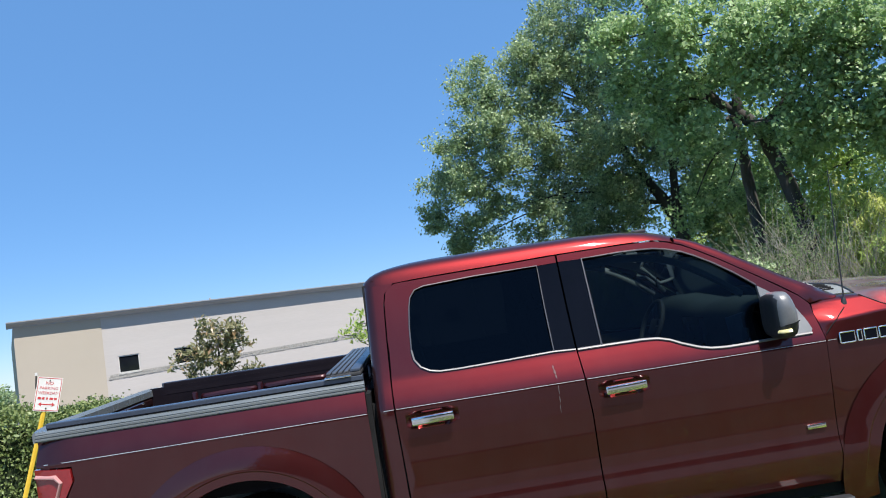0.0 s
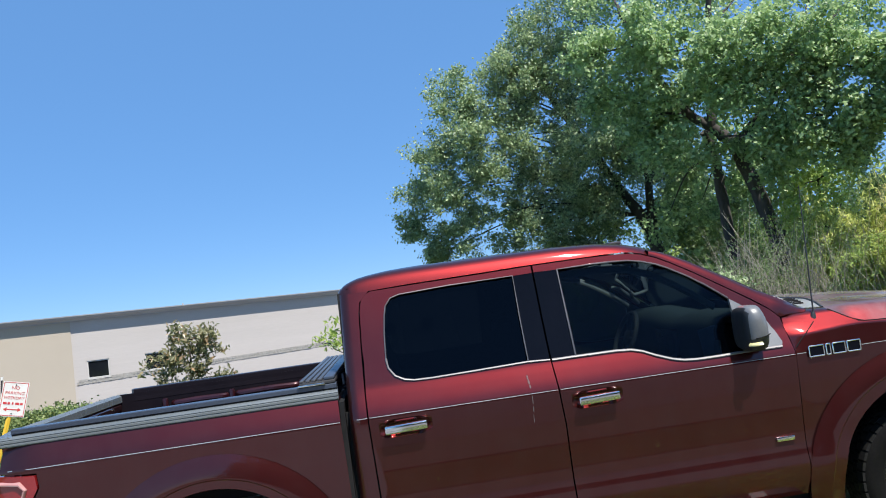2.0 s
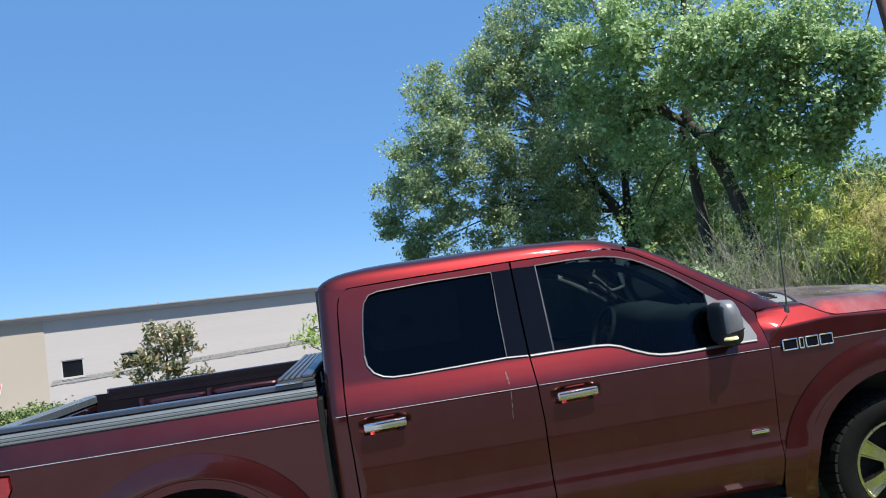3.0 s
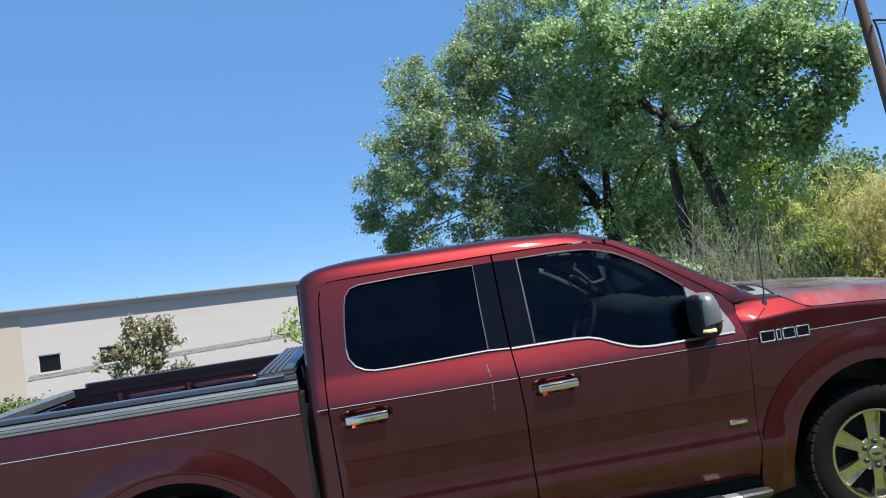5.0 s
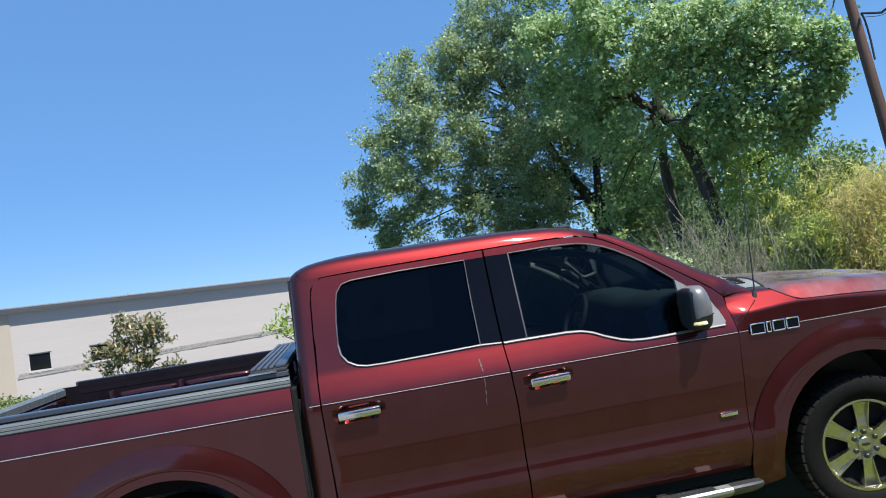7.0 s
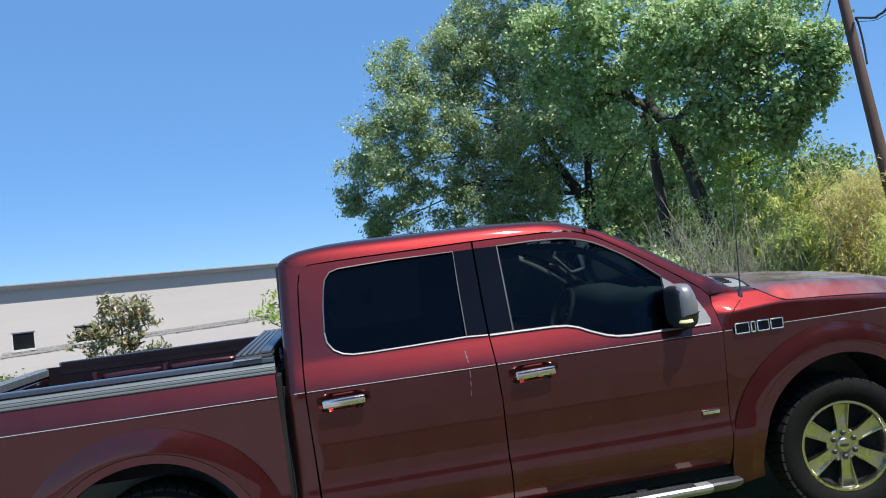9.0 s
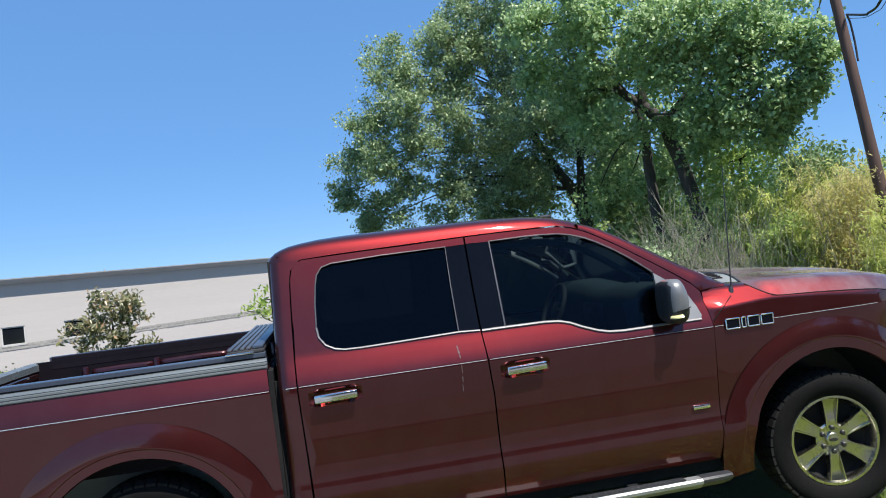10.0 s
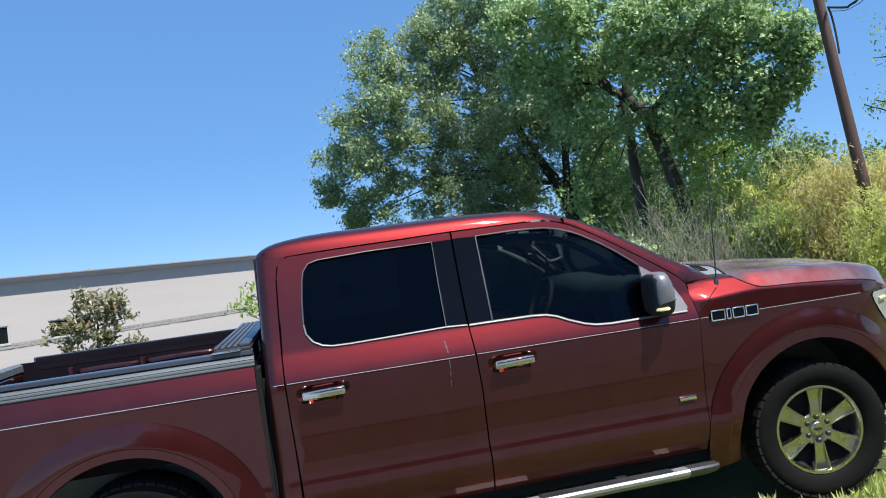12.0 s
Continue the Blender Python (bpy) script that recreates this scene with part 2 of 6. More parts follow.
# sunlight put into the leaf colour of the shrubs between the trunks
LEAF_SUN_PAINTED = leaf_material("painted_sunlit_leaf", (0.40, 0.55, 0.10), (0.62, 0.74, 0.18), (0.74, 0.80, 0.30), thin=0.55)
LEAF_WOODS = leaf_material("woodland_leaf", (0.08, 0.14, 0.05), (0.20, 0.30, 0.10), (0.36, 0.44, 0.18), thin=0.4)
# woodland leaf with shade put into its colour, for dimmer reflections
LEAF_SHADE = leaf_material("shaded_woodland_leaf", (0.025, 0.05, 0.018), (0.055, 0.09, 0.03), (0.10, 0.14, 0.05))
CANE = worn("dry_cane", (0.30, 0.26, 0.18), (0.50, 0.44, 0.33), 3, (0.7, 0.85), 0, 30, 0.1)
BRUSHWOOD = worn("grey_brushwood", (0.20, 0.18, 0.145), (0.44, 0.40, 0.33), 3, (0.7, 0.85), 0, 30, 0.1)
GRASS = leaf_material("grass_blade", (0.44, 0.54, 0.12), (0.68, 0.74, 0.24), (0.78, 0.74, 0.42), thin=0.5)


def ground_material():
    m, nt, bs = material("grass_ground")
    v = mapped(nt)
    a = ramp(nt, noise_of(nt, v, 0.5, 6), [(0.35, (0.07, 0.095, 0.03)), (0.55, (0.10, 0.122, 0.042)), (0.75, (0.15, 0.138, 0.07))])
    col = mixed(nt, noise_of(nt, v, 35, 3), a, (0.06, 0.08, 0.02))
    link(nt, col, bs.inputs["Base Color"])
    bs.inputs["Roughness"].default_value = 0.95
    bump(nt, bs, noise_of(nt, v, 60, 3), 0.8, 0.03)
    return m


GROUND = ground_material()


# ---- building helpers ----
def mesh_of(name, bm, mat, smooth=True, angle=35):
    bmesh.ops.recalc_face_normals(bm, faces=bm.faces[:])
    for fc in bm.faces:
        fc.smooth = smooth
    if smooth:
        lim = radians(angle)
        for e in bm.edges:
            if len(e.link_faces) == 2 and e.calc_face_angle(0) > lim:
                e.smooth = False
    me = bpy.data.meshes.new(name)
    bm.to_mesh(me)
    bm.free()
    for one in mat if isinstance(mat, (list, tuple)) else (mat,):
        me.materials.append(one)
    return me


def part(name, bm, mat, parent, label="", smooth=True, angle=35):
    """Link a bmesh as one mesh object under a thing or a part."""
    ob = new(name, mesh_of(name, bm, mat, smooth, angle))
    ob.parent = parent
    return tagged(ob, label)


def thing(name, label, category, group="", kind="", m=None):
    ob = new(name)
    ob.empty_display_size = 0.2
    if m is not None:
        ob.matrix_world = m
    return tagged(ob, label, category, group, kind)


def solid(name, bm, mat, label, category, group="", kind="", smooth=True, m=None):
    ob = new(name, mesh_of(name, bm, mat, smooth))
    if m is not None:
        ob.matrix_world = m
    return tagged(ob, label, category, group, kind)


def box(bm, x0, x1, y0, y1, z0, z1, bevel=0.0, m=None):
    geo = bmesh.ops.create_cube(bm, size=1.0)["verts"]
    for v in geo:
        v.co = Vector(((x0 + x1) / 2 + v.co.x * (x1 - x0), (y0 + y1) / 2 + v.co.y * (y1 - y0), (z0 + z1) / 2 + v.co.z * (z1 - z0)))
        if m is not None:
            v.co = m @ v.co
    if bevel:
        es = list({e for v in geo for e in v.link_edges})
        bmesh.ops.bevel(bm, geom=es, offset=bevel, segments=2, affect="EDGES", profile=0.5)
    return bm


def boxed(*a, **k):
    return box(bmesh.new(), *a, **k)


def tube(bm, pts, radii, sides=8, flat=1.0, closed=False, caps=True):
    """A tube along pts; flat squeezes its section sideways."""
    pts = [Vector(p) for p in pts]
    if not hasattr(radii, "__len__"):
        radii = [radii] * len(pts)
    rings, n = [], len(pts)
    up = None
    for i, p in enumerate(pts):
        a, b = (pts[(i - 1) % n], pts[(i + 1) % n]) if closed else (pts[max(i - 1, 0)], pts[min(i + 1, n - 1)])
        d = (b - a).normalized()
        if up is None:
            up = d.orthogonal().normalized()
        up = (up - d * up.dot(d)).normalized()
        w = d.cross(up)
        rings.append([bm.verts.new(p + radii[i] * (math.cos(q) * up + flat * math.sin(q) * w)) for q in (2 * math.pi * k / sides for k in range(sides))])
    for i in range(n if closed else n - 1):
        r0, r1 = rings[i], rings[(i + 1) % n]
        for k in range(sides):
            bm.faces.new((r0[k], r0[(k + 1) % sides], r1[(k + 1) % sides], r1[k]))
    if caps and not closed:
        bm.faces.new(rings[0][::-1])
        bm.faces.new(rings[-1])
    return bm


def grid(bm, rows):
    """A sheet through rows of points."""
    vs = [[bm.verts.new(p) for p in r] for r in rows]
    for a, b in zip(vs, vs[1:]):
        for i in range(len(a) - 1):
            bm.faces.new((a[i], a[i + 1], b[i + 1], b[i]))
    return bm


def smooth_line(pts, n=6):
    """Catmull-Rom through pts."""
    pts = [Vector(p) for p in pts]
    q = [pts[0] * 2 - pts[1]] + pts + [pts[-1] * 2 - pts[-2]]
    out = []
    for i in range(1, len(q) - 2):
        a, b, c, d = q[i - 1:i + 3]
        for k in range(n):
            t = k / n
            out.append(0.5 * ((2 * b) + (c - a) * t + (2 * a - 5 * b + 4 * c - d) * t * t + (3 * b - a - 3 * c + d) * t ** 3))
    return out + [pts[-1]]


def raw_mesh(name, verts, faces, mat):
    me = bpy.data.meshes.new(name)
    verts, faces = np.asarray(verts, dtype=np.float32), np.asarray(faces, dtype=np.int32)
    k = faces.shape[1]
    me.vertices.add(len(verts))
    me.vertices.foreach_set("co", verts.ravel())
    me.loops.add(faces.size)
    me.loops.foreach_set("vertex_index", faces.ravel())
    me.polygons.add(len(faces))
    me.polygons.foreach_set("loop_start", np.arange(0, faces.size, k, dtype=np.int32))
    me.update(calc_edges=True)
    me.materials.append(mat)
    return me


def leaf_arrays(rng, at, size, width=0.62, droop=0.3, up=0.6, spread=0.35):
    """Folded leaves of four points at the places given."""
    n = len(at)
    d = rng.normal(size=(n, 3))
    d[:, 2] -= droop
    d /= np.linalg.norm(d, axis=1, keepdims=True)
    nrm = rng.normal(size=(n, 3)) * (1 - up)
    # leaf faces lean towards the camera and sun so that they look bright
    nrm += up * np.array([0.12, -0.72, 0.68])
    side = np.cross(d, nrm)
    side /= np.linalg.norm(side, axis=1, keepdims=True) + 1e-9
    nrm = np.cross(side, d)
    s = size * (1 + spread * rng.normal(size=(n, 1))).clip(0.4, 1.8)
    base, tip, mid = at, at + d * s, at + d * s * 0.45
    lift = nrm * s * 0.12
    v = np.stack([base, mid + side * s * width * 0.5 + lift, tip, mid - side * s * width * 0.5 + lift], axis=1).reshape(-1, 3)
    i = np.arange(n)[:, None] * 4
    f = np.concatenate([i + np.array([[0, 1, 2]]), i + np.array([[0, 2, 3]])])
    return v, f


def clumps(rng, blobs, per_area, leaves, spread, shell=0.55):
    """Places for leaves: small clumps set unevenly in the outer part of each blob (x, y, z, r)."""
    out = []
    for x, y, z, r in blobs:
        k = max(4, int(per_area * r * r))
        d = rng.normal(size=(k, 3))
        d /= np.linalg.norm(d, axis=1, keepdims=True)
        rad = r * (shell + (1.08 - shell) * rng.random((k, 1)) ** 0.7) * (1 + 0.06 * rng.normal(size=(k, 1)))
        c = np.array([x, y, z]) + d * rad
        m = rng.integers(int(leaves * 0.5), int(leaves * 1.5), size=k)
        idx = np.repeat(np.arange(k), m)
        sp = spread * (0.6 + 0.8 * rng.random((k, 1)))
        out.append(c[idx] + rng.normal(size=(len(idx), 3)) * sp[idx] * np.array([1, 1, 0.7]))
    return np.concatenate(out)


def lobes(rng, blobs, k):
    """Break each blob into k smaller ones near its surface, with a core."""
    out = []
    for x, y, z, r in blobs:
        out.append((x, y, z, r * 0.5))
        for _ in range(k):
            d = rng.normal(size=3)
            d /= np.linalg.norm(d)
            q = r * (0.55 + 0.38 * rng.random())
            out.append((x + d[0] * q, y + d[1] * q, z + d[2] * q, r * (0.28 + 0.2 * rng.random())))
    return out


def bare(at, lines, r, leave=0.0):
    """Leave out leaf places near the limbs, so that the limbs stay in view."""
    keep, spared = np.ones(len(at), dtype=bool), np.random.default_rng(8).random(len(at)) < leave
    for pts in lines:
        for a, b in zip(pts, pts[1:]):
            a, b = np.array(a), np.array(b)
            u = (((at - a) @ (b - a)) / ((b - a) @ (b - a))).clip(0, 1)[:, None]
            keep &= np.linalg.norm(at - a - u * (b - a), axis=1) > r
    return at[keep | spared]


def crown(name, rng, at, size, mat, parent, label="", **k):
    v, f = leaf_arrays(rng, at, size, **k)
    ob = new(name, raw_mesh(name, v, f, mat))
    ob.parent = parent
    return tagged(ob, label)


# ---- the ground: a verge that falls towards the road ----
SLOPE = math.tan(radians(2.5))


def ground_z(x, y):
    """Height of the ground: the verge slopes gently, beyond it the land is level."""
    return SLOPE * max(-4.6, min(y, 5.0))


bm = bmesh.new()
xs = [-900, -200, -60, -25, -12, -6, -3, 0, 3, 6, 12, 25, 60, 200, 900]
ys = [-900, -200, -60, -30, -16, -9.6, -4.6, -2.2, 0, 2.2, 5.0, 9, 16, 30, 60, 200, 900]
grid(bm, [[(x, y, ground_z(x, y)) for x in xs] for y in ys])
solid("ground", bm, GROUND, "grassy verge and level ground reaching the horizon", "ground", kind="structure")
bm = bmesh.new()
grid(bm, [[(x, y, ground_z(x, y) + 0.012) for x in (-300, -60, -20, -6, 0, 20, 60, 300)] for y in (-24.0, -16.0, -9.0, -4.6, -3.9)])
solid("road", bm, ASPHALT, "worn grey asphalt road beside the grass verge", "road", kind="structure")
# two unseen strips added to soften the road edge reflected in the flank
for k, (y0, y1) in enumerate(((-3.9, -3.2), (-3.2, -2.6))):
    bm = grid(bmesh.new(), [[(x, y, ground_z(x, y) + 0.010 - 0.003 * k) for x in (-300, -60, -20, -6, 0, 20, 60, 300)] for y in (y0, y1)])
    solid("edge_blend_strip", bm, (BLEND_GREY, BLEND_BROWN)[k], "unseen strip added to soften the road edge in reflections", "shoulder", kind="structure")
# unseen pale patch, added to lighten the reflections on the bed side
bm = bmesh.new()
grid(bm, [[(x, y, ground_z(x, y) + 0.018) for x in (-9.5, -7, -5, -2.7 + 0.1 * y)] for y in (-9.0, -6.5, -4.6, -3.0, -1.6)])
solid("driveway", bm, CONCRETE, "unseen grey concrete patch added to lighten the bed-side reflections", "driveway", kind="structure")

# ---- the office building beyond the hedge ----
PHI = radians(28)
CORNER = Vector((-23.49, 36.05, 0.22))
FACADE = Matrix.Translation(CORNER) @ Matrix.Rotation(PHI, 4, "Z")  # x along the front, y into the house, z up
house = thing("office_building", "low cream and tan stucco office building with a flat parapet roof", "building", m=FACADE)
LONG, DEEP, TOP = 48.0, 24.0, 4.62


def wall_with_holes(x0, x1, z0, z1, y0, y1, holes):
    """A wall along x with thickness y0..y1 and rectangular openings (a, b, c, d)."""
    bm = bmesh.new()
    xc = sorted({x0, x1, *[h[0] for h in holes], *[h[1] for h in holes]})
    zc = sorted({z0, z1, *[h[2] for h in holes], *[h[3] for h in holes]})
    def inside(x, z):
        return any(a < x < b and c < z < d for a, b, c, d in holes)
    cell = {}
    for i in range(len(xc) - 1):
        for k in range(len(zc) - 1):
            cell[i, k] = not inside((xc[i] + xc[i + 1]) / 2, (zc[k] + zc[k + 1]) / 2)
    def quad(*p):
        bm.faces.new([bm.verts.new(q) for q in p])
    for (i, k), full in cell.items():
        if not full:
            continue
        a, b, c, d = xc[i], xc[i + 1], zc[k], zc[k + 1]
        quad((a, y0, c), (b, y0, c), (b, y0, d), (a, y0, d))
        quad((a, y1, c), (a, y1, d), (b, y1, d), (b, y1, c))
        if not cell.get((i - 1, k), False):
            quad((a, y0, c), (a, y0, d), (a, y1, d), (a, y1, c))
        if not cell.get((i + 1, k), False):
            quad((b, y0, c), (b, y1, c), (b, y1, d), (b, y0, d))
        if not cell.get((i, k - 1), False):
            quad((a, y0, c), (b, y0, c), (b, y1, c), (a, y1, c))
        if not cell.get((i, k + 1), False):
            quad((a, y0, d), (a, y1, d), (b, y1, d), (b, y0, d))
    bmesh.ops.remove_doubles(bm, verts=bm.verts[:], dist=1e-4)
    return bm


WINDOWS = [(4.87, 5.98), (7.86, 8.97), (23.0, 24.1), (26.0, 27.1), (34.0, 35.1), (37.0, 38.1)]
W0, W1 = 1.34, 2.30
part("tan_wall", boxed(0, 4.19, 0, 0.3, -0.5, TOP), STUCCO_TAN, house, "smooth tan stucco end wall", smooth=False)
part("cream_wall", wall_with_holes(4.19, LONG, -0.5, TOP, 0.06, 0.36, [(a, b, W0, W1) for a, b in WINDOWS]), STUCCO_WHITE, house, "cream stucco front wall", smooth=False)
part("side_wall", boxed(0, 0.3, 0.3, DEEP, -0.5, TOP), STUCCO_TAN, house, smooth=False)
part("side_wall", boxed(LONG - 0.3, LONG, 0.36, DEEP, -0.5, TOP), STUCCO_WHITE, house, smooth=False)
part("back_wall", boxed(0.3, LONG - 0.3, DEEP - 0.3, DEEP, -0.5, TOP), STUCCO_WHITE, house, smooth=False)
part("roof", boxed(0.3, LONG - 0.3, 0.36, DEEP - 0.3, TOP - 0.5, TOP - 0.35), CORNICE, house, smooth=False)
# hidden grey sheet, added to bounce neutral light onto the front wall
lot = boxed(-8, LONG + 6, -13.0, -0.02, -0.04, 0.02)
solid("bounce_sheet", lot, ASPHALT, "unseen grey sheet added for neutral bounce light on the wall", "parking lot", kind="structure", smooth=False, m=FACADE)
bm = bmesh.new()
prof_c = [(0.30, -0.12), (-0.05, -0.12), (-0.07, -0.06), (-0.36, 0.05), (-0.40, 0.11), (-0.47, 0.13), (-0.48, 0.185), (0.40, 0.20)]
grid(bm, [[(x, y, TOP + z) for y, z in prof_c] for x in (-0.30, 12, 24, 36, LONG + 0.4)])
for x in (-0.30, LONG + 0.4):
    bm.faces.new([bm.verts.new((x, y, TOP + z)) for y, z in prof_c])
part("cornice", bm, CORNICE, house, "pale projecting cornice cap along the parapet", smooth=False)
bm = bmesh.new()
rng = np.random.default_rng(5)
for k in range(300):
    x = 4.30 + k * 0.145
    z = 1.07 + 0.017 * (x - 4.2)
    for row in range(2):
        if any(a - 0.1 < x < b + 0.1 for a, b in WINDOWS) and z + row * 0.13 > W0 - 0.1:
            continue
        p = 0.012 + 0.03 * rng.random()
        box(bm, x + 0.005 + row * 0.07, x + 0.140 + row * 0.07, 0.055 - p, 0.075, z + row * 0.135, z + row * 0.135 + 0.125)
tagged(part("stone_band", bm, STONE, house, "band of rough grey split-face stone", smooth=False), kind="stuff")
for a, b in WINDOWS:
    bm = bmesh.new()
    for args in ((a, a + 0.06, W0, W1), (b - 0.06, b, W0, W1), (a + 0.06, b - 0.06, W0, W0 + 0.06), (a + 0.06, b - 0.06, W1 - 0.06, W1)):
        box(bm, args[0], args[1], 0.10, 0.20, args[2], args[3])
    win = part("window", bm, FRAME_PALE, house, "pale-framed fixed window", smooth=False)
    part("pane", boxed(a + 0.06, b - 0.06, 0.145, 0.165, W0 + 0.06, W1 - 0.06), PANE, win, "dark glass", smooth=False)
    part("window_sill", boxed(a - 0.03, b + 0.03, 0.01, 0.10, W0 - 0.05, W0), FRAME_PALE, win, smooth=False)
bm = tube(bmesh.new(), [(10.3, 0.5, TOP + 0.1), (10.3, 0.5, TOP + 0.36)], 0.05, 8)
part("roof_vent", bm, CORNICE, house, "small pale vent pipe")

# ---- the pickup truck: x forward, y across (0 is the near flank), z up ----
truck = thing("pickup_truck", "dark ruby red crew-cab pickup truck with open bed, parked on grass", "pickup truck", m=pose(0, 0, 0, 2.5, 0, 0))
MID = 1.0
PROF = [(0.28, .085), (0.36, .06), (0.42, .040), (0.50, .016), (0.57, .007), (0.60, .007), (0.655, .020), (0.70, .023), (0.80, .020), (0.95, .010), (1.08, .003), (1.14, .0),
        (1.152, .0), (1.16, .002), (1.20, .018), (1.25, .041), (1.30, .065), (1.40, .097), (1.60, .157), (1.75, .205), (1.80, .221), (1.85, .238)]
PZ, PY = [a for a, _ in PROF], [b for _, b in PROF]


def flank(x, z):
    """Depth of the body side at height z; the nose curves in ahead of the front wheel, the tail a little."""
    y = float(np.interp(z, PZ, PY))
    if x > 0.30:
        y += 0.42 * max(0.0, x - 0.30) ** 2 * 2.2
    if x > -0.641 and z > 1.15:
        # wing: upright to a crease, then a shoulder that leans in
        over = z - float(np.interp(x, [-0.64, -0.28, 0.04, 0.5, 0.7], [1.252, 1.279, 1.258, 1.220, 1.18]))
        y += 0.12 * (z - 1.15) + (0.0 if over < -0.012 else 42 * (over + 0.012) ** 2 if over < 0 else 0.006 + 0.75 * over) - float(np.interp(z, PZ, PY))
    if x < -4.55:
        y += 1.6 * (x + 4.55) ** 2
    return y


CUTS_Z = [0.36, .42, .50, .57, .60, .655, .70, .80, .95, 1.08, 1.14, 1.152, 1.165, 1.20, 1.225, 1.24, 1.25, 1.258, 1.266, 1.274, 1.283, 1.30, 1.32, 1.34, 1.40, 1.50, 1.60, 1.68, 1.735]


def panel_bm(polys, depth=flank, step=0.08, flange=0.03, off=0.0, far=False, hole=None):
    """A body panel: flat outlines in x, z, cut finely, bent to the flank and given turned-in edges."""
    bm = bmesh.new()
    for poly in polys:
        bm.faces.new([bm.verts.new((x, 0, z)) for x, z in poly])
    bmesh.ops.remove_doubles(bm, verts=bm.verts[:], dist=0.0005)
    xs = [v.co.x for v in bm.verts]
    x = min(xs) + step
    cuts = []
    while x < max(xs) - 0.01:
        cuts.append(((x, 0, 0), (1, 0, 0)))
        x += step
    cuts += [((0, 0, z), (0, 0, 1)) for z in CUTS_Z]
    if hole:
        cuts += [((x, 0, 0), (1, 0, 0)) for x in hole[:2]] + [((0, 0, z), (0, 0, 1)) for z in hole[2:]]
    for co, no in cuts:
        bmesh.ops.bisect_plane(bm, geom=bm.verts[:] + bm.edges[:] + bm.faces[:], dist=1e-4, plane_co=co, plane_no=no)
    if hole:
        x0, x1, z0, z1 = hole
        gone = [q for q in bm.faces if x0 < q.calc_center_median().x < x1 and z0 < q.calc_center_median().z < z1]
        bmesh.ops.delete(bm, geom=gone, context="FACES")
    for v in bm.verts:
        v.co.y = depth(v.co.x, v.co.z) + off
    if flange:
        rim = [e for e in bm.edges if len(e.link_faces) == 1]
        made = bmesh.ops.extrude_edge_only(bm, edges=rim)["geom"]
        for v in made:
            if isinstance(v, bmesh.types.BMVert):
                v.co.y += flange
    if far:
        for v in bm.verts:
            v.co.y = 2 * MID - v.co.y
    bmesh.ops.recalc_face_normals(bm, faces=bm.faces[:])
    bm.faces.ensure_lookup_table()
    best = max(bm.faces, key=lambda q: abs(q.normal.y) * q.calc_area())
    if (best.normal.y > 0) != far:
        bmesh.ops.reverse_faces(bm, faces=bm.faces[:])
    return bm


def panel(name, polys, mat, parent, label="", far=False, angle=50, **k):
    bm = panel_bm(polys, far=far, **k)
    for fc in bm.faces:
        fc.smooth = True
    lim = radians(angle)
    for e in bm.edges:
        if len(e.link_faces) == 2 and e.calc_face_angle(0) > lim:
            e.smooth = False
    me = bpy.data.meshes.new(name)
    bm.to_mesh(me)
    bm.free()
    me.materials.append(mat)
    ob = new(name, me)
    ob.parent = parent
    return tagged(ob, label)


def sideline(pts, off=0.0, far=False):
    """Points in x, z laid on the flank."""
    out = [Vector((x, flank(x, z) + off, z)) for x, z in pts]
    return [Vector((p.x, 2 * MID - p.y, p.z)) for p in out] if far else out


def smooth_pairs(pts, n=4):
    return [(p.x, p.y) for p in smooth_line([(a, b, 0) for a, b in pts], n)]


def arc(cx, cz, r, a0, a1, n):
    return [(cx + r * math.cos(radians(a0 + (a1 - a0) * k / n)), cz + r * math.sin(radians(a0 + (a1 - a0) * k / n))) for k in range(n + 1)]


F_ARCH, R_ARCH = (0.03, 0.42), (-3.712, 0.42)
DOOR_TOP_F = [(-0.654, 1.350), (-0.695, 1.397), (-0.78, 1.460), (-0.865, 1.521), (-1.057, 1.652), (-1.17, 1.722), (-1.24, 1.760), (-1.31, 1.787), (-1.38, 1.803), (-1.45, 1.808), (-1.65, 1.81), (-1.925, 1.808)]
DOOR_FRONT = [(-0.664, .425), (-0.658, .60), (-0.652, .80), (-0.648, .92), (-0.644, 1.06), (-0.642, 1.17), (-0.650, 1.28)]
FWIN_TOP = [(-0.905, 1.490), (-0.94, 1.520), (-1.01, 1.578), (-1.10, 1.642), (-1.19, 1.696), (-1.25, 1.726), (-1.33, 1.752), (-1.40, 1.766), (-1.50, 1.772), (-1.60, 1.774), (-1.795, 1.770)]
SAIL = [(-0.70, 1.205), (-0.69, 1.225), (-0.705, 1.28), (-0.735, 1.345), (-0.79, 1.40), (-0.84, 1.44), (-0.905, 1.490)]
BELT_F = [(-0.905, 1.205), (-1.05, 1.202), (-1.16, 1.202), (-1.24, 1.208), (-1.30, 1.222), (-1.38, 1.252), (-1.44, 1.280), (-1.50, 1.296), (-1.58, 1.302), (-1.795, 1.304)]
RWIN = [(-2.05, 1.312), (-2.32, 1.306), (-2.56, 1.302), (-2.65, 1.304), (-2.70, 1.314), (-2.745, 1.338), (-2.775, 1.38), (-2.782, 1.43), (-2.775, 1.55), (-2.762, 1.65), (-2.75, 1.70), (-2.72, 1.738), (-2.67, 1.752), (-2.40, 1.764), (-2.045, 1.768)]
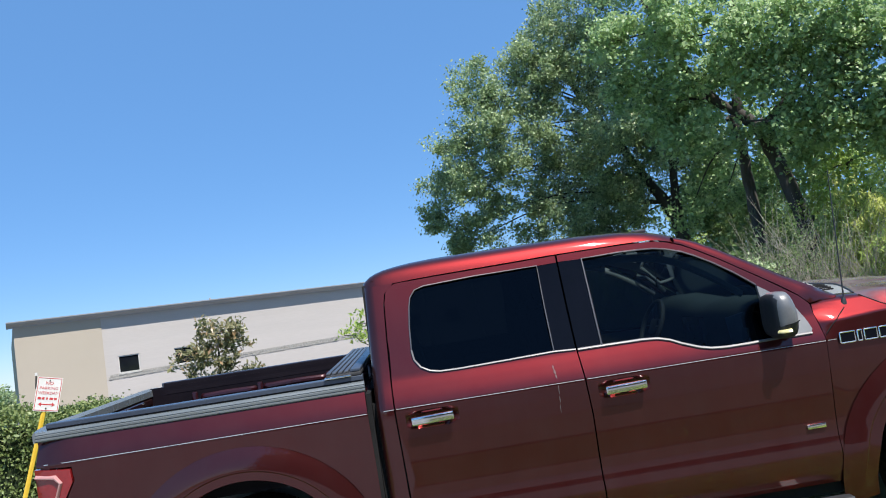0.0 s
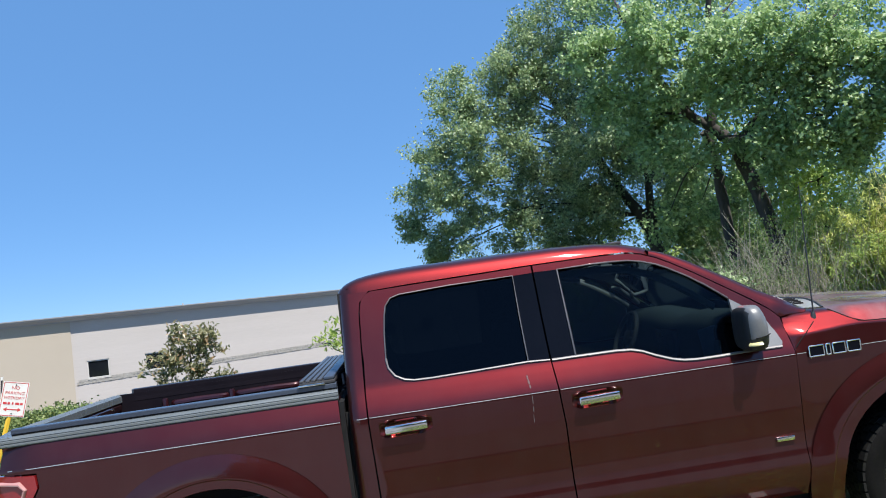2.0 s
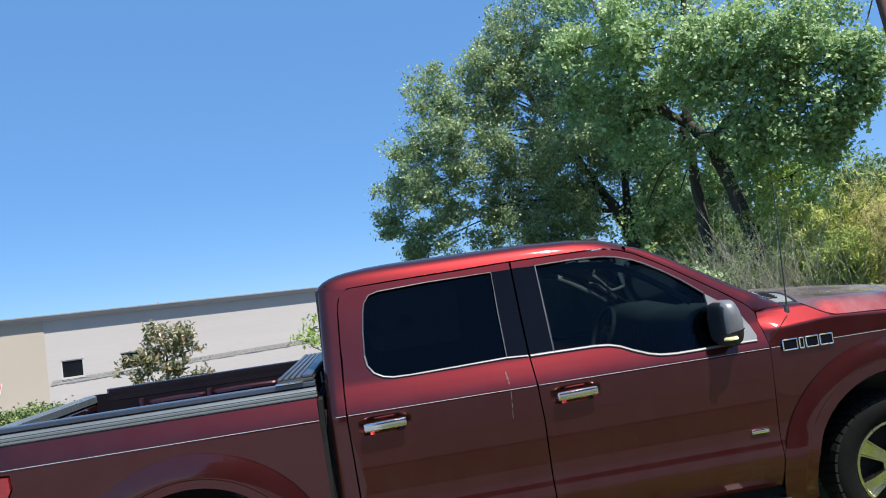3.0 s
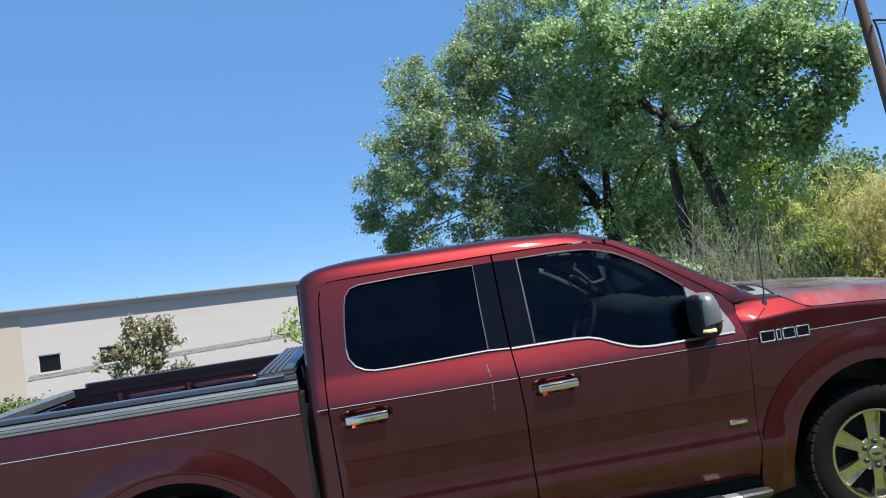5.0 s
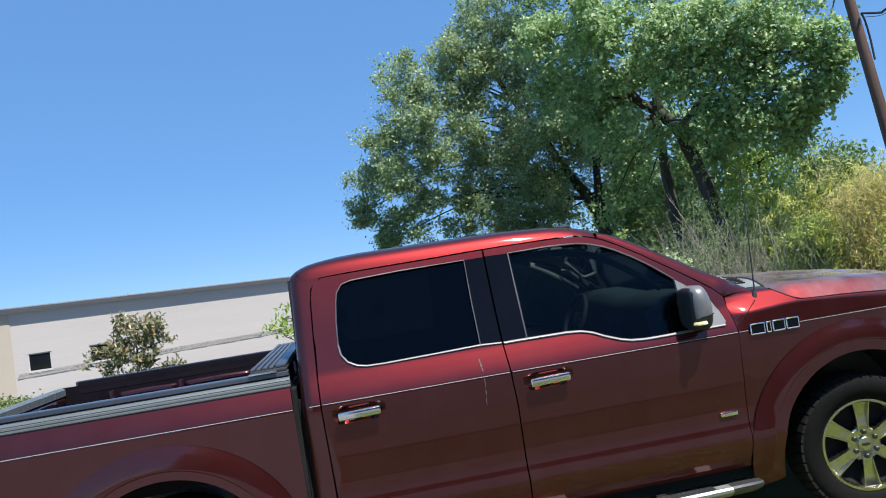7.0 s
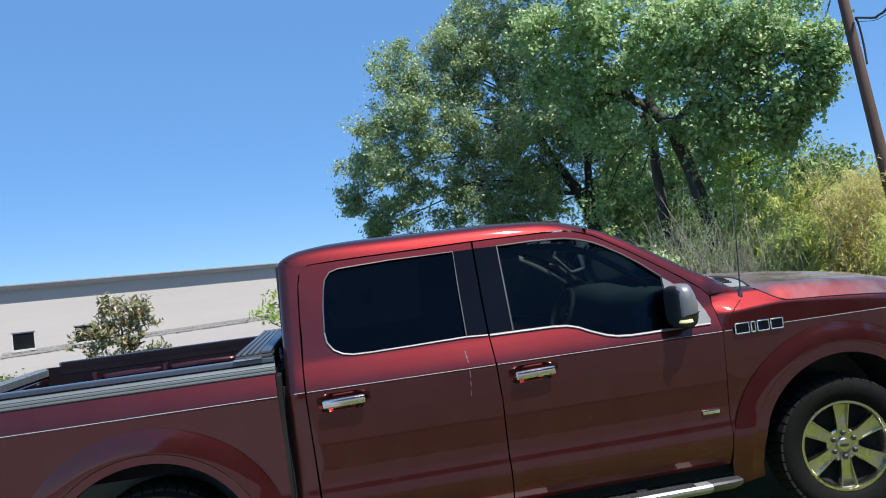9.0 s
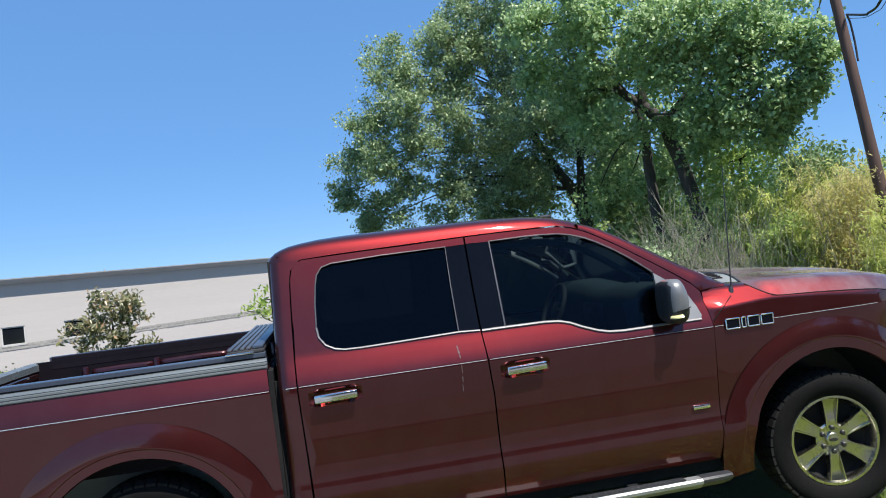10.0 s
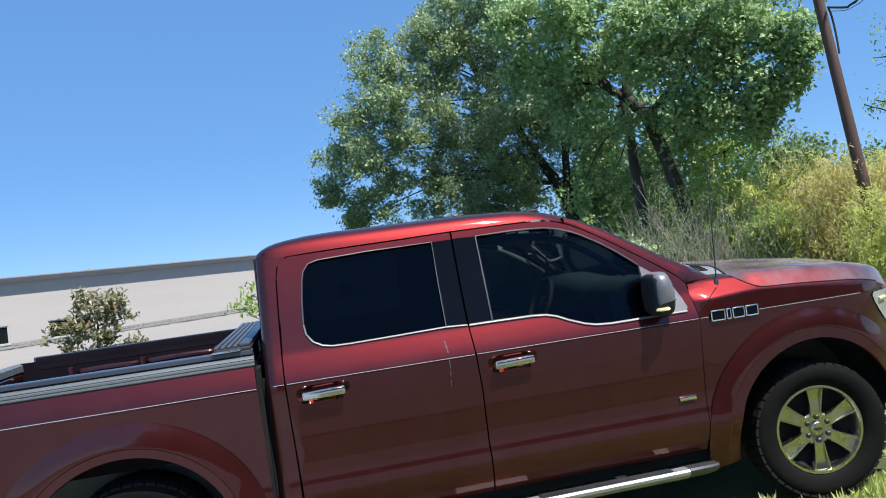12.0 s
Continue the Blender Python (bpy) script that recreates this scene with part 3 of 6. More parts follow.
DOOR_REAR = [(-2.885, .435), (-2.885, .58), (-2.896, .87), (-2.905, 1.13), (-2.905, 1.27), (-2.898, 1.49), (-2.888, 1.69), (-2.875, 1.745), (-2.85, 1.775), (-2.82, 1.788), (-2.55, 1.795), (-2.24, 1.80), (-1.936, 1.808)]


def front_door(far):
    low = [(-1.905, .425)] + DOOR_FRONT + [(-0.654, 1.350)] + SAIL[3::-1] + BELT_F + [(-1.927, 1.304), (-1.918, 1.12), (-1.907, .97)]
    body = panel("front_door", [low], PAINT, truck, "ruby red front door", far, hole=(-1.865, -1.595, 1.042, 1.132))
    frame = DOOR_TOP_F + [(-1.926, 1.772), (-1.795, 1.770)] + FWIN_TOP[::-1][1:] + SAIL[-2:2:-1]
    panel("window_frame", [frame], PAINT, body, "red upper door frame", far)
    panel("pillar_trim", [[(-1.797, 1.306), (-1.797, 1.770), (-1.926, 1.770), (-1.928, 1.53), (-1.926, 1.306)]], GLOSS_BLACK, body, "gloss black pillar trim", far)
    glass = [(-0.905, 1.206), (-0.905, 1.35)] + FWIN_TOP + BELT_F[::-1]
    # far pane takes the privacy tint, a darker colour so the cabin looks shaded
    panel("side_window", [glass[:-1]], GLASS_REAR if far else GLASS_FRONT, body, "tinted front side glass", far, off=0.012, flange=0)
    panel("mirror_sail", [[(-0.902, 1.21), (-0.702, 1.207)] + SAIL[1:-1] + [(-0.902, 1.486)]], SAIL_PANEL, body, "grey mirror sail panel", far, off=-0.004, flange=0.02)
    bm = tube(bmesh.new(), sideline([(-0.70, 1.205)] + BELT_F + [(-1.925, 1.304)], -0.003, far), 0.0085, 8, 0.6)
    part("belt_moulding", bm, SATIN, body, "chrome belt moulding")
    bm = tube(bmesh.new(), sideline([(-1.797, 1.304), (-1.797, 1.55), (-1.797, 1.770)] + FWIN_TOP[::-1][1:], -0.003, far), 0.0055, 6)
    part("window_trim", bm, TRIM_DIM, body, "thin bright window surround")
    door_handle(body, -1.73, far)
    return body


def dried_splash(door):
    """A dried pale run: a splash on the shoulder and broken drips below it."""
    rg = random.Random(31)
    x = -2.069
    for k, (z, h, w) in enumerate(((1.235, 0.014, 0.005), (1.213, 0.012, 0.006), (1.19, 0.010, 0.004), (1.125, 0.026, 0.0025), (1.075, 0.020, 0.0022), (1.03, 0.024, 0.0018))):
        c = x + rg.uniform(-.004, .004)
        blot = [(c + w * math.cos(a) * rg.uniform(.7, 1.2), z + h * math.sin(a) * rg.uniform(.8, 1.1)) for a in [2 * math.pi * q / 10 for q in range(10)]]
        panel("dried_splash", [blot], SPLASH, door, "pale dried splash", off=-0.0015, flange=0, step=0.05)


def rear_door(far):
    low = [(-2.885, .435), (-1.913, .425), (-1.914, .97), (-1.925, 1.12), (-1.934, 1.304)] + RWIN[0:8] + [(-2.896, 1.43)] + [(-2.905, 1.27), (-2.905, 1.13), (-2.896, .87), (-2.885, .58)]
    body = panel("rear_door", [low], PAINT, truck, "ruby red rear door", far, hole=(-2.860, -2.590, 1.042, 1.132))
    frame = [(-2.896, 1.43)] + RWIN[7:] + [(-1.936, 1.770), (-1.936, 1.808)] + DOOR_REAR[::-1][1:8]
    panel("window_frame", [frame], PAINT, body, "red upper door frame", far)
    panel("pillar_trim", [[(-1.936, 1.306), (-1.938, 1.53), (-1.936, 1.768), (-2.045, 1.766), (-2.05, 1.314)]], GLOSS_BLACK, body, "gloss black pillar trim", far)
    panel("side_window", [RWIN], GLASS_REAR, body, "very dark privacy glass", far, off=0.012, flange=0)
    bm = tube(bmesh.new(), sideline([(-1.936, 1.306)] + RWIN[:8], -0.003, far), 0.0062, 8, 0.6)
    part("belt_moulding", bm, SATIN, body, "chrome belt moulding")
    bm = tube(bmesh.new(), sideline(RWIN[7:] + [(-2.05, 1.55), (-2.05, 1.312)], -0.003, far), 0.0040, 6)
    part("window_trim", bm, TRIM_DIM, body, "thin bright window surround")
    if not far:
        dried_splash(body)
    door_handle(body, -2.725, far)
    return body


def door_handle(door, x, far):
    def side(y):
        return 2 * MID - y if far else y
    bm = bmesh.new()
    m = Matrix.Translation((x, 0, 1.088)) @ Matrix.Rotation(radians(-1.5), 4, "Y")
    box(bm, -0.108, 0.108, *sorted((side(-0.046), side(-0.022))), -0.022, 0.022, 0.009, m)
    box(bm, -0.100, 0.100, *sorted((side(-0.050), side(-0.045))), -0.006, 0.016, 0.002, m)
    for dx in (-0.085, 0.088):
        box(bm, x + dx - 0.016, x + dx + 0.016, *sorted((side(-0.034), side(0.004))), 1.074, 1.106, 0.005)
    h = part("door_handle", bm, CHROME, door, "chrome pull handle")
    # a bowl pressed into the door skin, flat at its rim
    rows = []
    for k in range(17):
        u = -1 + k / 8
        row = []
        for q in range(11):
            v = -1 + q / 5
            r = math.hypot(u, v * 0.95)
            d = 0.030 * (max(0.0, 1 - r ** 3.5)) ** 0.8
            px, pz = x + 0.135 * u, 1.087 + 0.045 * v
            row.append((px, side(flank(px, pz) + d), pz))
        rows.append(row)
    bm = grid(bmesh.new(), rows)
    part("handle_cup", bm, PAINT, h, "red pressed recess")
    bm = tube(bmesh.new(), [(x - 0.055, side(-0.004), 1.053), (x - 0.05, side(-0.008), 1.052), (x + 0.05, side(-0.008), 1.054), (x + 0.055, side(-0.004), 1.055)], 0.006, 8)
    part("cup_lip", bm, PAINT, h, "raised red lip below the handle")
    bm = tube(bmesh.new(), [(x - 0.050, side(0.006), 1.120), (x - 0.045, side(0.0), 1.121), (x + 0.045, side(0.0), 1.123), (x + 0.050, side(0.006), 1.123)], 0.007, 8)
    part("cup_lip", bm, PAINT, h, "raised red lip above the handle")
    return h


for far in (False, True):
    front_door(far)
    rear_door(far)

# cab corner behind the rear door, with its rounded back edge
def cab_corner(far):
    bm = bmesh.new()
    rows = []
    for z in [0.40, .50, .57, .60, .655, .70, .8, .95, 1.08, 1.152, 1.165, 1.2, 1.25, 1.3, 1.4, 1.5, 1.6, 1.68, 1.74, 1.79]:
        y = flank(-2.93, z)
        x1 = float(np.interp(z, [.43, .87, 1.13, 1.27, 1.49, 1.69, 1.745, 1.775, 1.79], [-2.892, -2.903, -2.912, -2.912, -2.905, -2.895, -2.882, -2.857, -2.83]))
        lean = 0.012 * max(0, z - 1.3) / 0.5
        row = [(x1, y + 0.03), (x1, y)] + [(-2.948 + lean - 0.055 * math.sin(a), y + 0.055 - 0.055 * math.cos(a)) for a in (0, .25, .55, .85, 1.15, 1.4, 1.571)] + [(-3.003 + lean, y + 0.2), (-3.003 + lean, y + 0.5)]
        rows.append([(a, 2 * MID - b if far else b, z) for a, b in row])
    grid(bm, rows)
    part("cab_corner", bm, PAINT, truck, "red rear cab corner", angle=60)


cab_corner(False)
cab_corner(True)
bm = wall_with_holes(0.35, 1.65, 0.45, 1.80, 0, 0.03, [(0.5, 1.5, 1.33, 1.70)])
for v in bm.verts:
    x, y, z = v.co
    v.co = (-3.002 + 0.012 * max(0, z - 1.3) / 0.5 + y, x, z)
back = part("cab_back", bm, PAINT, truck, smooth=False)
part("rear_glass", boxed(-2.992, -2.984, 0.5, 1.5, 1.33, 1.70), GLASS_REAR, back, "dark rear window", smooth=False)

# roof: a crowned sheet that rolls down to the doors and the back
def roof_sheet():
    ii = [0, .004, .012, .022, .034, .048, .066, .09, .13, .2, .3, .45, .62, .772]
    steep = [2.2, 2.0, 1.75, 1.35, .85, .5, .3, .13, .05, .02, .008, .003, .001]
    falls = [(b - a) * s for a, b, s in zip(ii, ii[1:], steep)]
    dd = [sum(falls[k:]) * 0.090 / sum(falls) for k in range(len(ii))]
    xs = [-3.0, -2.994, -2.98, -2.955, -2.92, -2.88, -2.82, -2.72, -2.6, -2.4, -2.2, -2.0, -1.8, -1.65, -1.55, -1.48, -1.42, -1.36, -1.30, -1.24]
    rows = []
    for x in xs:
        j = x + 3.0
        e = float(np.interp(j, [0, .006, .02, .045, .08, .12, .18, .28, .4, .6], [.13, .10, .082, .062, .046, .034, .024, .012, .005, 0]))
        fdrop = float(np.interp(x, [-1.8, -1.55, -1.42, -1.30, -1.24], [0, .012, .030, .062, .085]))
        row = []
        for side in (0, 1):
            half = []
            for i, d in zip(ii, dd):
                a, b = i, j
                rr = 0.07
                if i < rr and j < rr:
                    p, q = (rr - i) / rr, (rr - j) / rr
                    a, b = rr - rr * p * math.sqrt(1 - q * q / 2), rr - rr * q * math.sqrt(1 - p * p / 2)
                top = 1.908 - fdrop * (1 - 0.15 * i)
                edge = float(np.interp(x, [-3.0, -2.85, -2.55, -2.24, -1.93, -1.45, -1.38, -1.31, -1.24], [1.775, 1.794, 1.803, 1.808, 1.816, 1.818, 1.813, 1.797, 1.767]))
                z = top - math.hypot((top - edge) * d / 0.090, e)
                half.append((b - 3.0, 0.228 + a, z))
            row += half if side == 0 else [(p[0], 2 * MID - p[1], p[2]) for p in half[::-1][1:]]
        rows.append(row)
    return grid(bmesh.new(), rows)


part("roof", roof_sheet(), PAINT, truck, "red cab roof", angle=80)
part("roof_lamp", boxed(-1.40, -1.32, 0.50, 0.62, 1.868, 1.892, 0.010), PLASTIC, truck, "small black roof marker")
for far in (False, True):
    # windscreen pillar between the door frame and the glass
    inner = [(-1.275, 1.812, .24), (-1.24, 1.805, .245), (-1.17, 1.782, .255), (-1.057, 1.722, .26), (-0.95, 1.655, .26), (-0.83, 1.582, .245), (-0.72, 1.512, .235), (-0.65, 1.468, .21), (-0.60, 1.440, .19), (-0.53, 1.405, .18), (-0.47, 1.372, .17)]
    outer = [(-1.275, 1.778), (-1.24, 1.767), (-1.17, 1.729), (-1.057, 1.659), (-0.95, 1.586), (-0.865, 1.528), (-0.78, 1.469), (-0.70, 1.408), (-0.650, 1.353), (-0.58, 1.357), (-0.50, 1.360)]
    rows = []
    for (ax, az, ay), (bx, bz) in zip(inner, outer):
        y = flank(-1.0, bz) if bx < -0.642 else flank(bx, bz) - 0.002
        p, q = Vector((bx, y, bz)), Vector((ax, min(ay, y + 0.045), az))
        out = Vector((0.004, -0.008, 0.004))
        r = [p + Vector((0, 0.03, -0.005)), p, p * .67 + q * .33 + out, p * .33 + q * .67 + out, q, q + Vector((-0.02, 0.06, -0.03))]
        rows.append([(v.x, 2 * MID - v.y if far else v.y, v.z) for v in r])
    part("windscreen_pillar", grid(bmesh.new(), rows), PAINT, truck, "red windscreen pillar", angle=70)
rows = []
for k in range(7):
    t = k / 6
    row = []
    for s in range(-6, 7):
        u = s / 6
        y = MID + u * (0.745 + 0.055 * t)
        x = -1.22 + 0.62 * t + (1 - u * u) * (0.06 + 0.14 * t)
        row.append((x, y, 1.832 - 0.045 * u * u * (1 - t) - 0.50 * t - 0.02 * math.sin(math.pi * t) * -1))
    rows.append(row)
part("windscreen", grid(bmesh.new(), rows), GLASS_SCREEN, truck, "large raked windscreen")

# front wings and bonnet
def wing(far):
    top = [(-0.643, 1.25), (-0.650, 1.30), (-0.645, 1.345), (-0.62, 1.352), (-0.53, 1.362), (-0.44, 1.362), (-0.375, 1.357), (-0.335, 1.328), (-0.285, 1.295), (-0.245, 1.280), (-0.20, 1.272), (0.0, 1.2625), (0.2, 1.249), (0.40, 1.231), (0.52, 1.207), (0.64, 1.165)]
    front = [(0.492, 1.148), (0.477, 1.128), (0.496, 1.085), (0.541, 1.024), (0.600, 0.962), (0.69, 0.86), (0.70, 0.62)]
    poly = [(-0.640, 1.17), (-0.644, .92), (-0.654, .60), (-0.660, .395), (-0.485, .38)] + arc(*F_ARCH, 0.53, 184, 22, 20) + front[::-1] + top[::-1]
    w = panel("front_wing", [poly], PAINT, truck, "red front wing", far)
    flare(w, F_ARCH, 0.52, 0.70, -6, 190, far)
    return w


def flare(parent, c, r_in, r_out, a0, a1, far, band=0.070):
    """Bulged wheel-arch lip swept round the opening."""
    rows = []
    for k in range(41):
        a = radians(a0 + (a1 - a0) * k / 40)
        fade = min(1.0, k / 5, (40 - k) / 5)
        row = []
        for r, y in ((r_out, 0.000), (r_out - 0.012, -0.0035), (r_out - 0.035, -0.011), (r_in + band + 0.04, -0.022), (r_in + band + 0.010, -0.028), (r_in + band, -0.029), (r_in + band - 0.006, -0.027), (r_in + 0.006, -0.029), (r_in, -0.018), (r_in + 0.004, 0.05)):
            x, z = c[0] + r * math.cos(a), c[1] + r * math.sin(a)
            d = flank(x, min(z, 1.14)) * 0.6
            yy = d + (y if y > 0.04 else y * (0.35 + 0.65 * fade))
            row.append((x, 2 * MID - yy if far else yy, z))
        rows.append(row)
    return part("arch_flare", grid(bmesh.new(), rows), PAINT, parent, "bulged red wheel-arch flare", angle=16)


def bed_side(far):
    poly = [(-4.695, 0.60), (-4.20, 0.56)] + arc(*R_ARCH, 0.525, 163, 9, 20) + [(-3.10, .47), (-3.035, .47), (-3.04, .9), (-3.045, 1.13), (-3.05, 1.272), (-4.66, 1.272), (-4.70, 1.24), (-4.71, 1.142), (-4.52, 1.13), (-4.515, 1.06), (-4.56, .98), (-4.575, .80), (-4.70, .79)]
    b = panel("bed_side", [poly], PAINT, truck, "ruby red outer bed side", far)
    flare(b, R_ARCH, 0.504, 0.672, -8, 188, far, 0.052)
    cap = [(0.062, 1.262), (0.044, 1.266), (0.041, 1.271), (0.041, 1.279), (0.046, 1.281), (0.046, 1.284), (0.042, 1.286), (0.042, 1.295), (0.048, 1.297), (0.048, 1.300), (0.046, 1.302), (0.050, 1.309), (0.060, 1.313), (0.092, 1.314), (0.092, 1.28)]
    rows = [[(x, 2 * MID - y if far else y, z) for y, z in cap] for x in (-4.70, -4.4, -3.9, -3.4, -3.045)]
    bm = grid(bmesh.new(), rows)
    for r in (rows[0], rows[-1]):
        bm.faces.new([bm.verts.new(p) for p in r])
    part("rail_cap", bm, CAP_PLASTIC, b, "grey ribbed bed rail cap", angle=25)
    track = [(0.094, 1.300), (0.092, 1.322), (0.084, 1.323), (0.083, 1.342), (0.088, 1.346), (0.118, 1.347), (0.120, 1.342), (0.126, 1.342), (0.128, 1.346), (0.150, 1.346), (0.150, 1.300)]
    rows = [[(x, 2 * MID - y if far else y, z) for y, z in track] for x in (-4.66, -4.2, -3.7, -3.2, -3.05)]
    bm = grid(bmesh.new(), rows)
    for r in (rows[0], rows[-1]):
        bm.faces.new([bm.verts.new(p) for p in r])
    part("cover_track", bm, TRACK, b, "blue-grey aluminium cover track", angle=25)
    # black strip put in for the dark gap below the track
    part("track_gap", boxed(-4.66, -3.05, *sorted((2 * MID - y if far else y for y in (0.0895, 0.0935))), 1.3145, 1.3225), CHASSIS, b, "black strip at the joint", smooth=False)
    lip = [(0.151, 1.345), (0.172, 1.340), (0.177, 1.262)]
    bm = grid(bmesh.new(), [[(x, 2 * MID - y if far else y, z) for y, z in lip] for x in (-4.64, -3.9, -3.06)])
    part("inner_lip", bm, LINER, b, "black liner edge")
    # rear lamp wrapping the corner
    lens = [(-4.715, .80), (-4.58, .81), (-4.565, .98), (-4.52, 1.058), (-4.525, 1.122), (-4.715, 1.135)]
    lamp_ob = panel("tail_lamp", [lens], RED_LENS, b, "red tail lamp lens", far, off=-0.012, flange=0.03)
    bm = tube(bmesh.new(), sideline([(-4.71, 1.10), (-4.60, 1.092), (-4.575, 1.06), (-4.60, 1.00), (-4.625, .93), (-4.63, .84), (-4.71, .83)], -0.013, far), 0.013, 8, 0.6)
    part("reflector", bm, PINK_LENS, lamp_ob, "pale C-shaped light guide")
    return b


for far in (False, True):
    wing(far)
    bed_side(far)
# bonnet: sloped shoulders, a flat top and a raised centre
SEAM_X = [-0.372, -0.332, -0.282, -0.242, -0.20, 0, .2, .4, .55, .68, .78, .86, .90, .915]
SEAM_Z = [1.358, 1.330, 1.297, 1.282, 1.274, 1.2645, 1.251, 1.233, 1.205, 1.165, 1.13, 1.09, 1.06, 1.03]


def bonnet():
    rows = []
    for x, ez in zip(SEAM_X, SEAM_Z):
        ey = flank(x, ez) + 0.003
        sh = float(np.interp(x, [-0.37, -0.08, .226, .52, .68, .80, .88, .915], [1.370, 1.362, 1.333, 1.303, 1.280, 1.245, 1.19, 1.12]))
        mz = float(np.interp(x, [-0.37, 0, .4, .6, .75, .84, .90, .915], [1.408, 1.402, 1.367, 1.338, 1.308, 1.27, 1.22, 1.16]))
        sy = ey + 0.085
        prof = [(ey, ez - 0.02), (ey, ez), (ey + (sy - ey) * .35, ez + (sh - ez) * .42), (ey + (sy - ey) * .75, ez + (sh - ez) * .86), (sy, sh), (sy + 0.04, sh + (mz - sh) * .22),
                (max(0.36, sy + 0.08), sh + (mz - sh) * .42), (0.50, sh + (mz - sh) * .55), (0.56, sh + (mz - sh) * .72), (0.62, sh + (mz - sh) * .92), (0.72, sh + (mz - sh) * .98), (1.0, mz)]
        push = 0.17 * max(0.0, (-0.05 - x) / 0.32)
        half = [(x + push * (1 - (1 - y) ** 2 / 0.74) * (y > 0.15) - 0.10 * abs(1 - y) ** 3 * max(0, x - 0.2), y, z) for y, z in prof]
        rows.append(half + [(a, 2 * MID - b, c) for a, b, c in half[::-1][1:]])
    return grid(bmesh.new(), rows)


part("bonnet", bonnet(), DUSTY_BRIGHT_PAINT, truck, "dusty red bonnet with a raised centre", angle=32)
for far in (False, True):
    bm = tube(bmesh.new(), smooth_line([(x, 2 * MID - flank(x, z) if far else flank(x, z), z - 0.001) for x, z in zip(SEAM_X[:9], SEAM_Z)], 3), 0.0036, 6)
    part("bonnet_seam", bm, CHASSIS, truck, "dark bonnet shut line")
    rows = []
    for x, z in ((-0.645, 1.345), (-0.62, 1.352), (-0.53, 1.362), (-0.44, 1.362), (-0.375, 1.357)):
        y = flank(max(x, -0.64), z)
        rows.append([(a, 2 * MID - b if far else b, c) for a, b, c in ((x, y + 0.001, z), (x, y + 0.03, z + 0.010), (x, y + 0.07, z + 0.012), (x, y + 0.11, z + 0.004), (x + 0.02, y + 0.22, z - 0.002))])
    part("cowl_corner", grid(bmesh.new(), rows), PAINT, truck, "red panel at the pillar foot", angle=70)
rows, lip = [], []
for k in range(25):
    y = 0.14 + 1.72 * k / 24
    u = 1 - (1 - y) ** 2 / 0.74
    up = 0.035 * min(1.0, max(0.0, u) * 1.6)
    rows.append([(-0.72 + 0.17 * u, y, 1.432 + up), (-0.66 + 0.17 * u, y, 1.410 + up), (-0.60 + 0.17 * u, y, 1.388 + up), (-0.50 + 0.17 * u, y, 1.372 + up), (-0.43 + 0.17 * u, y, 1.368 + up), (-0.375 + 0.17 * u, y, 1.365 + up), (-0.37 + 0.17 * u, y, 1.33 + up)])
    lip.append((-0.372 + 0.17 * u, y, 1.366 + up))
rows = [[(a, b, c - 0.10) for a, b, c in rows[0]]] + rows + [[(a, b, c - 0.10) for a, b, c in rows[-1]]]
cowl = part("cowl", grid(bmesh.new(), rows), COWL_GREY, truck, "cowl panel under the windscreen, bright reflection put into its grey", angle=60)
part("cowl_seal", tube(bmesh.new(), lip, 0.007, 6), PLASTIC, cowl, "black strip at the joint")
for k in range(6):
    y = 0.30 + 0.055 * k
    u = 1 - (1 - y) ** 2 / 0.74
    part("cowl_slot", boxed(-0.52 + 0.17 * u, -0.44 + 0.17 * u, y, y + 0.018, 1.386, 1.388 + 0.035 * min(1.0, u * 1.6) - 0.010), CHASSIS, cowl, smooth=False)
for y0, y1 in ((0.27, 0.85), (0.95, 1.6)):
    bm = tube(bmesh.new(), [(-0.50, y0, 1.405), (-0.545, y0 + 0.04, 1.445), (-0.56, (y0 + y1) / 2, 1.455), (-0.58, y1, 1.46)], [0.012, 0.012, 0.009, 0.006], 6)
    part("wiper", bm, PLASTIC, truck, "black wiper arm")

# nose: grille, lamps, bumper
bm = bmesh.new()
for z in (0.82, 0.93, 1.04):
    box(bm, 0.84, 0.90, 0.42, 1.58, z - 0.03, z + 0.03, 0.01)
for y in (0.40, 1.60):
    box(bm, 0.83, 0.89, y - 0.03, y + 0.03, 0.78, 1.09, 0.01)
grille = part("grille", bm, CHROME, truck, "chrome barred grille")
part("grille_mesh", boxed(0.80, 0.83, 0.38, 1.62, 0.76, 1.10), PLASTIC, grille, "black mesh", smooth=False)
for far in (False, True):
    rows = []
    for z in (0.86, 0.90, 0.962, 1.024, 1.085, 1.128, 1.146):
        x0 = float(np.interp(z, [.86, .962, 1.024, 1.085, 1.128, 1.146], [.694, .604, .545, .500, .481, .496]))
        row = []
        for k in range(9):
            x = x0 + (0.86 - x0) * k / 8
            y = flank(x, min(z, 1.14)) - 0.006 + (0.12 * ((k - 5) / 3) if k > 5 else 0)
            row.append((x, 2 * MID - y if far else y, z))
        rows.append(row)
    hl = part("headlamp", grid(bmesh.new(), rows), WHITE_LENS, truck, "clear wraparound headlamp", angle=60)
    a = [(0.535, 1.095), (0.555, 1.098), (0.60, 1.100)]
    bm = tube(bmesh.new(), sideline(a, -0.008, far), 0.013, 8)
    part("side_marker", bm, AMBER_LENS, hl, "amber side marker")
bm = bmesh.new()
rows = []
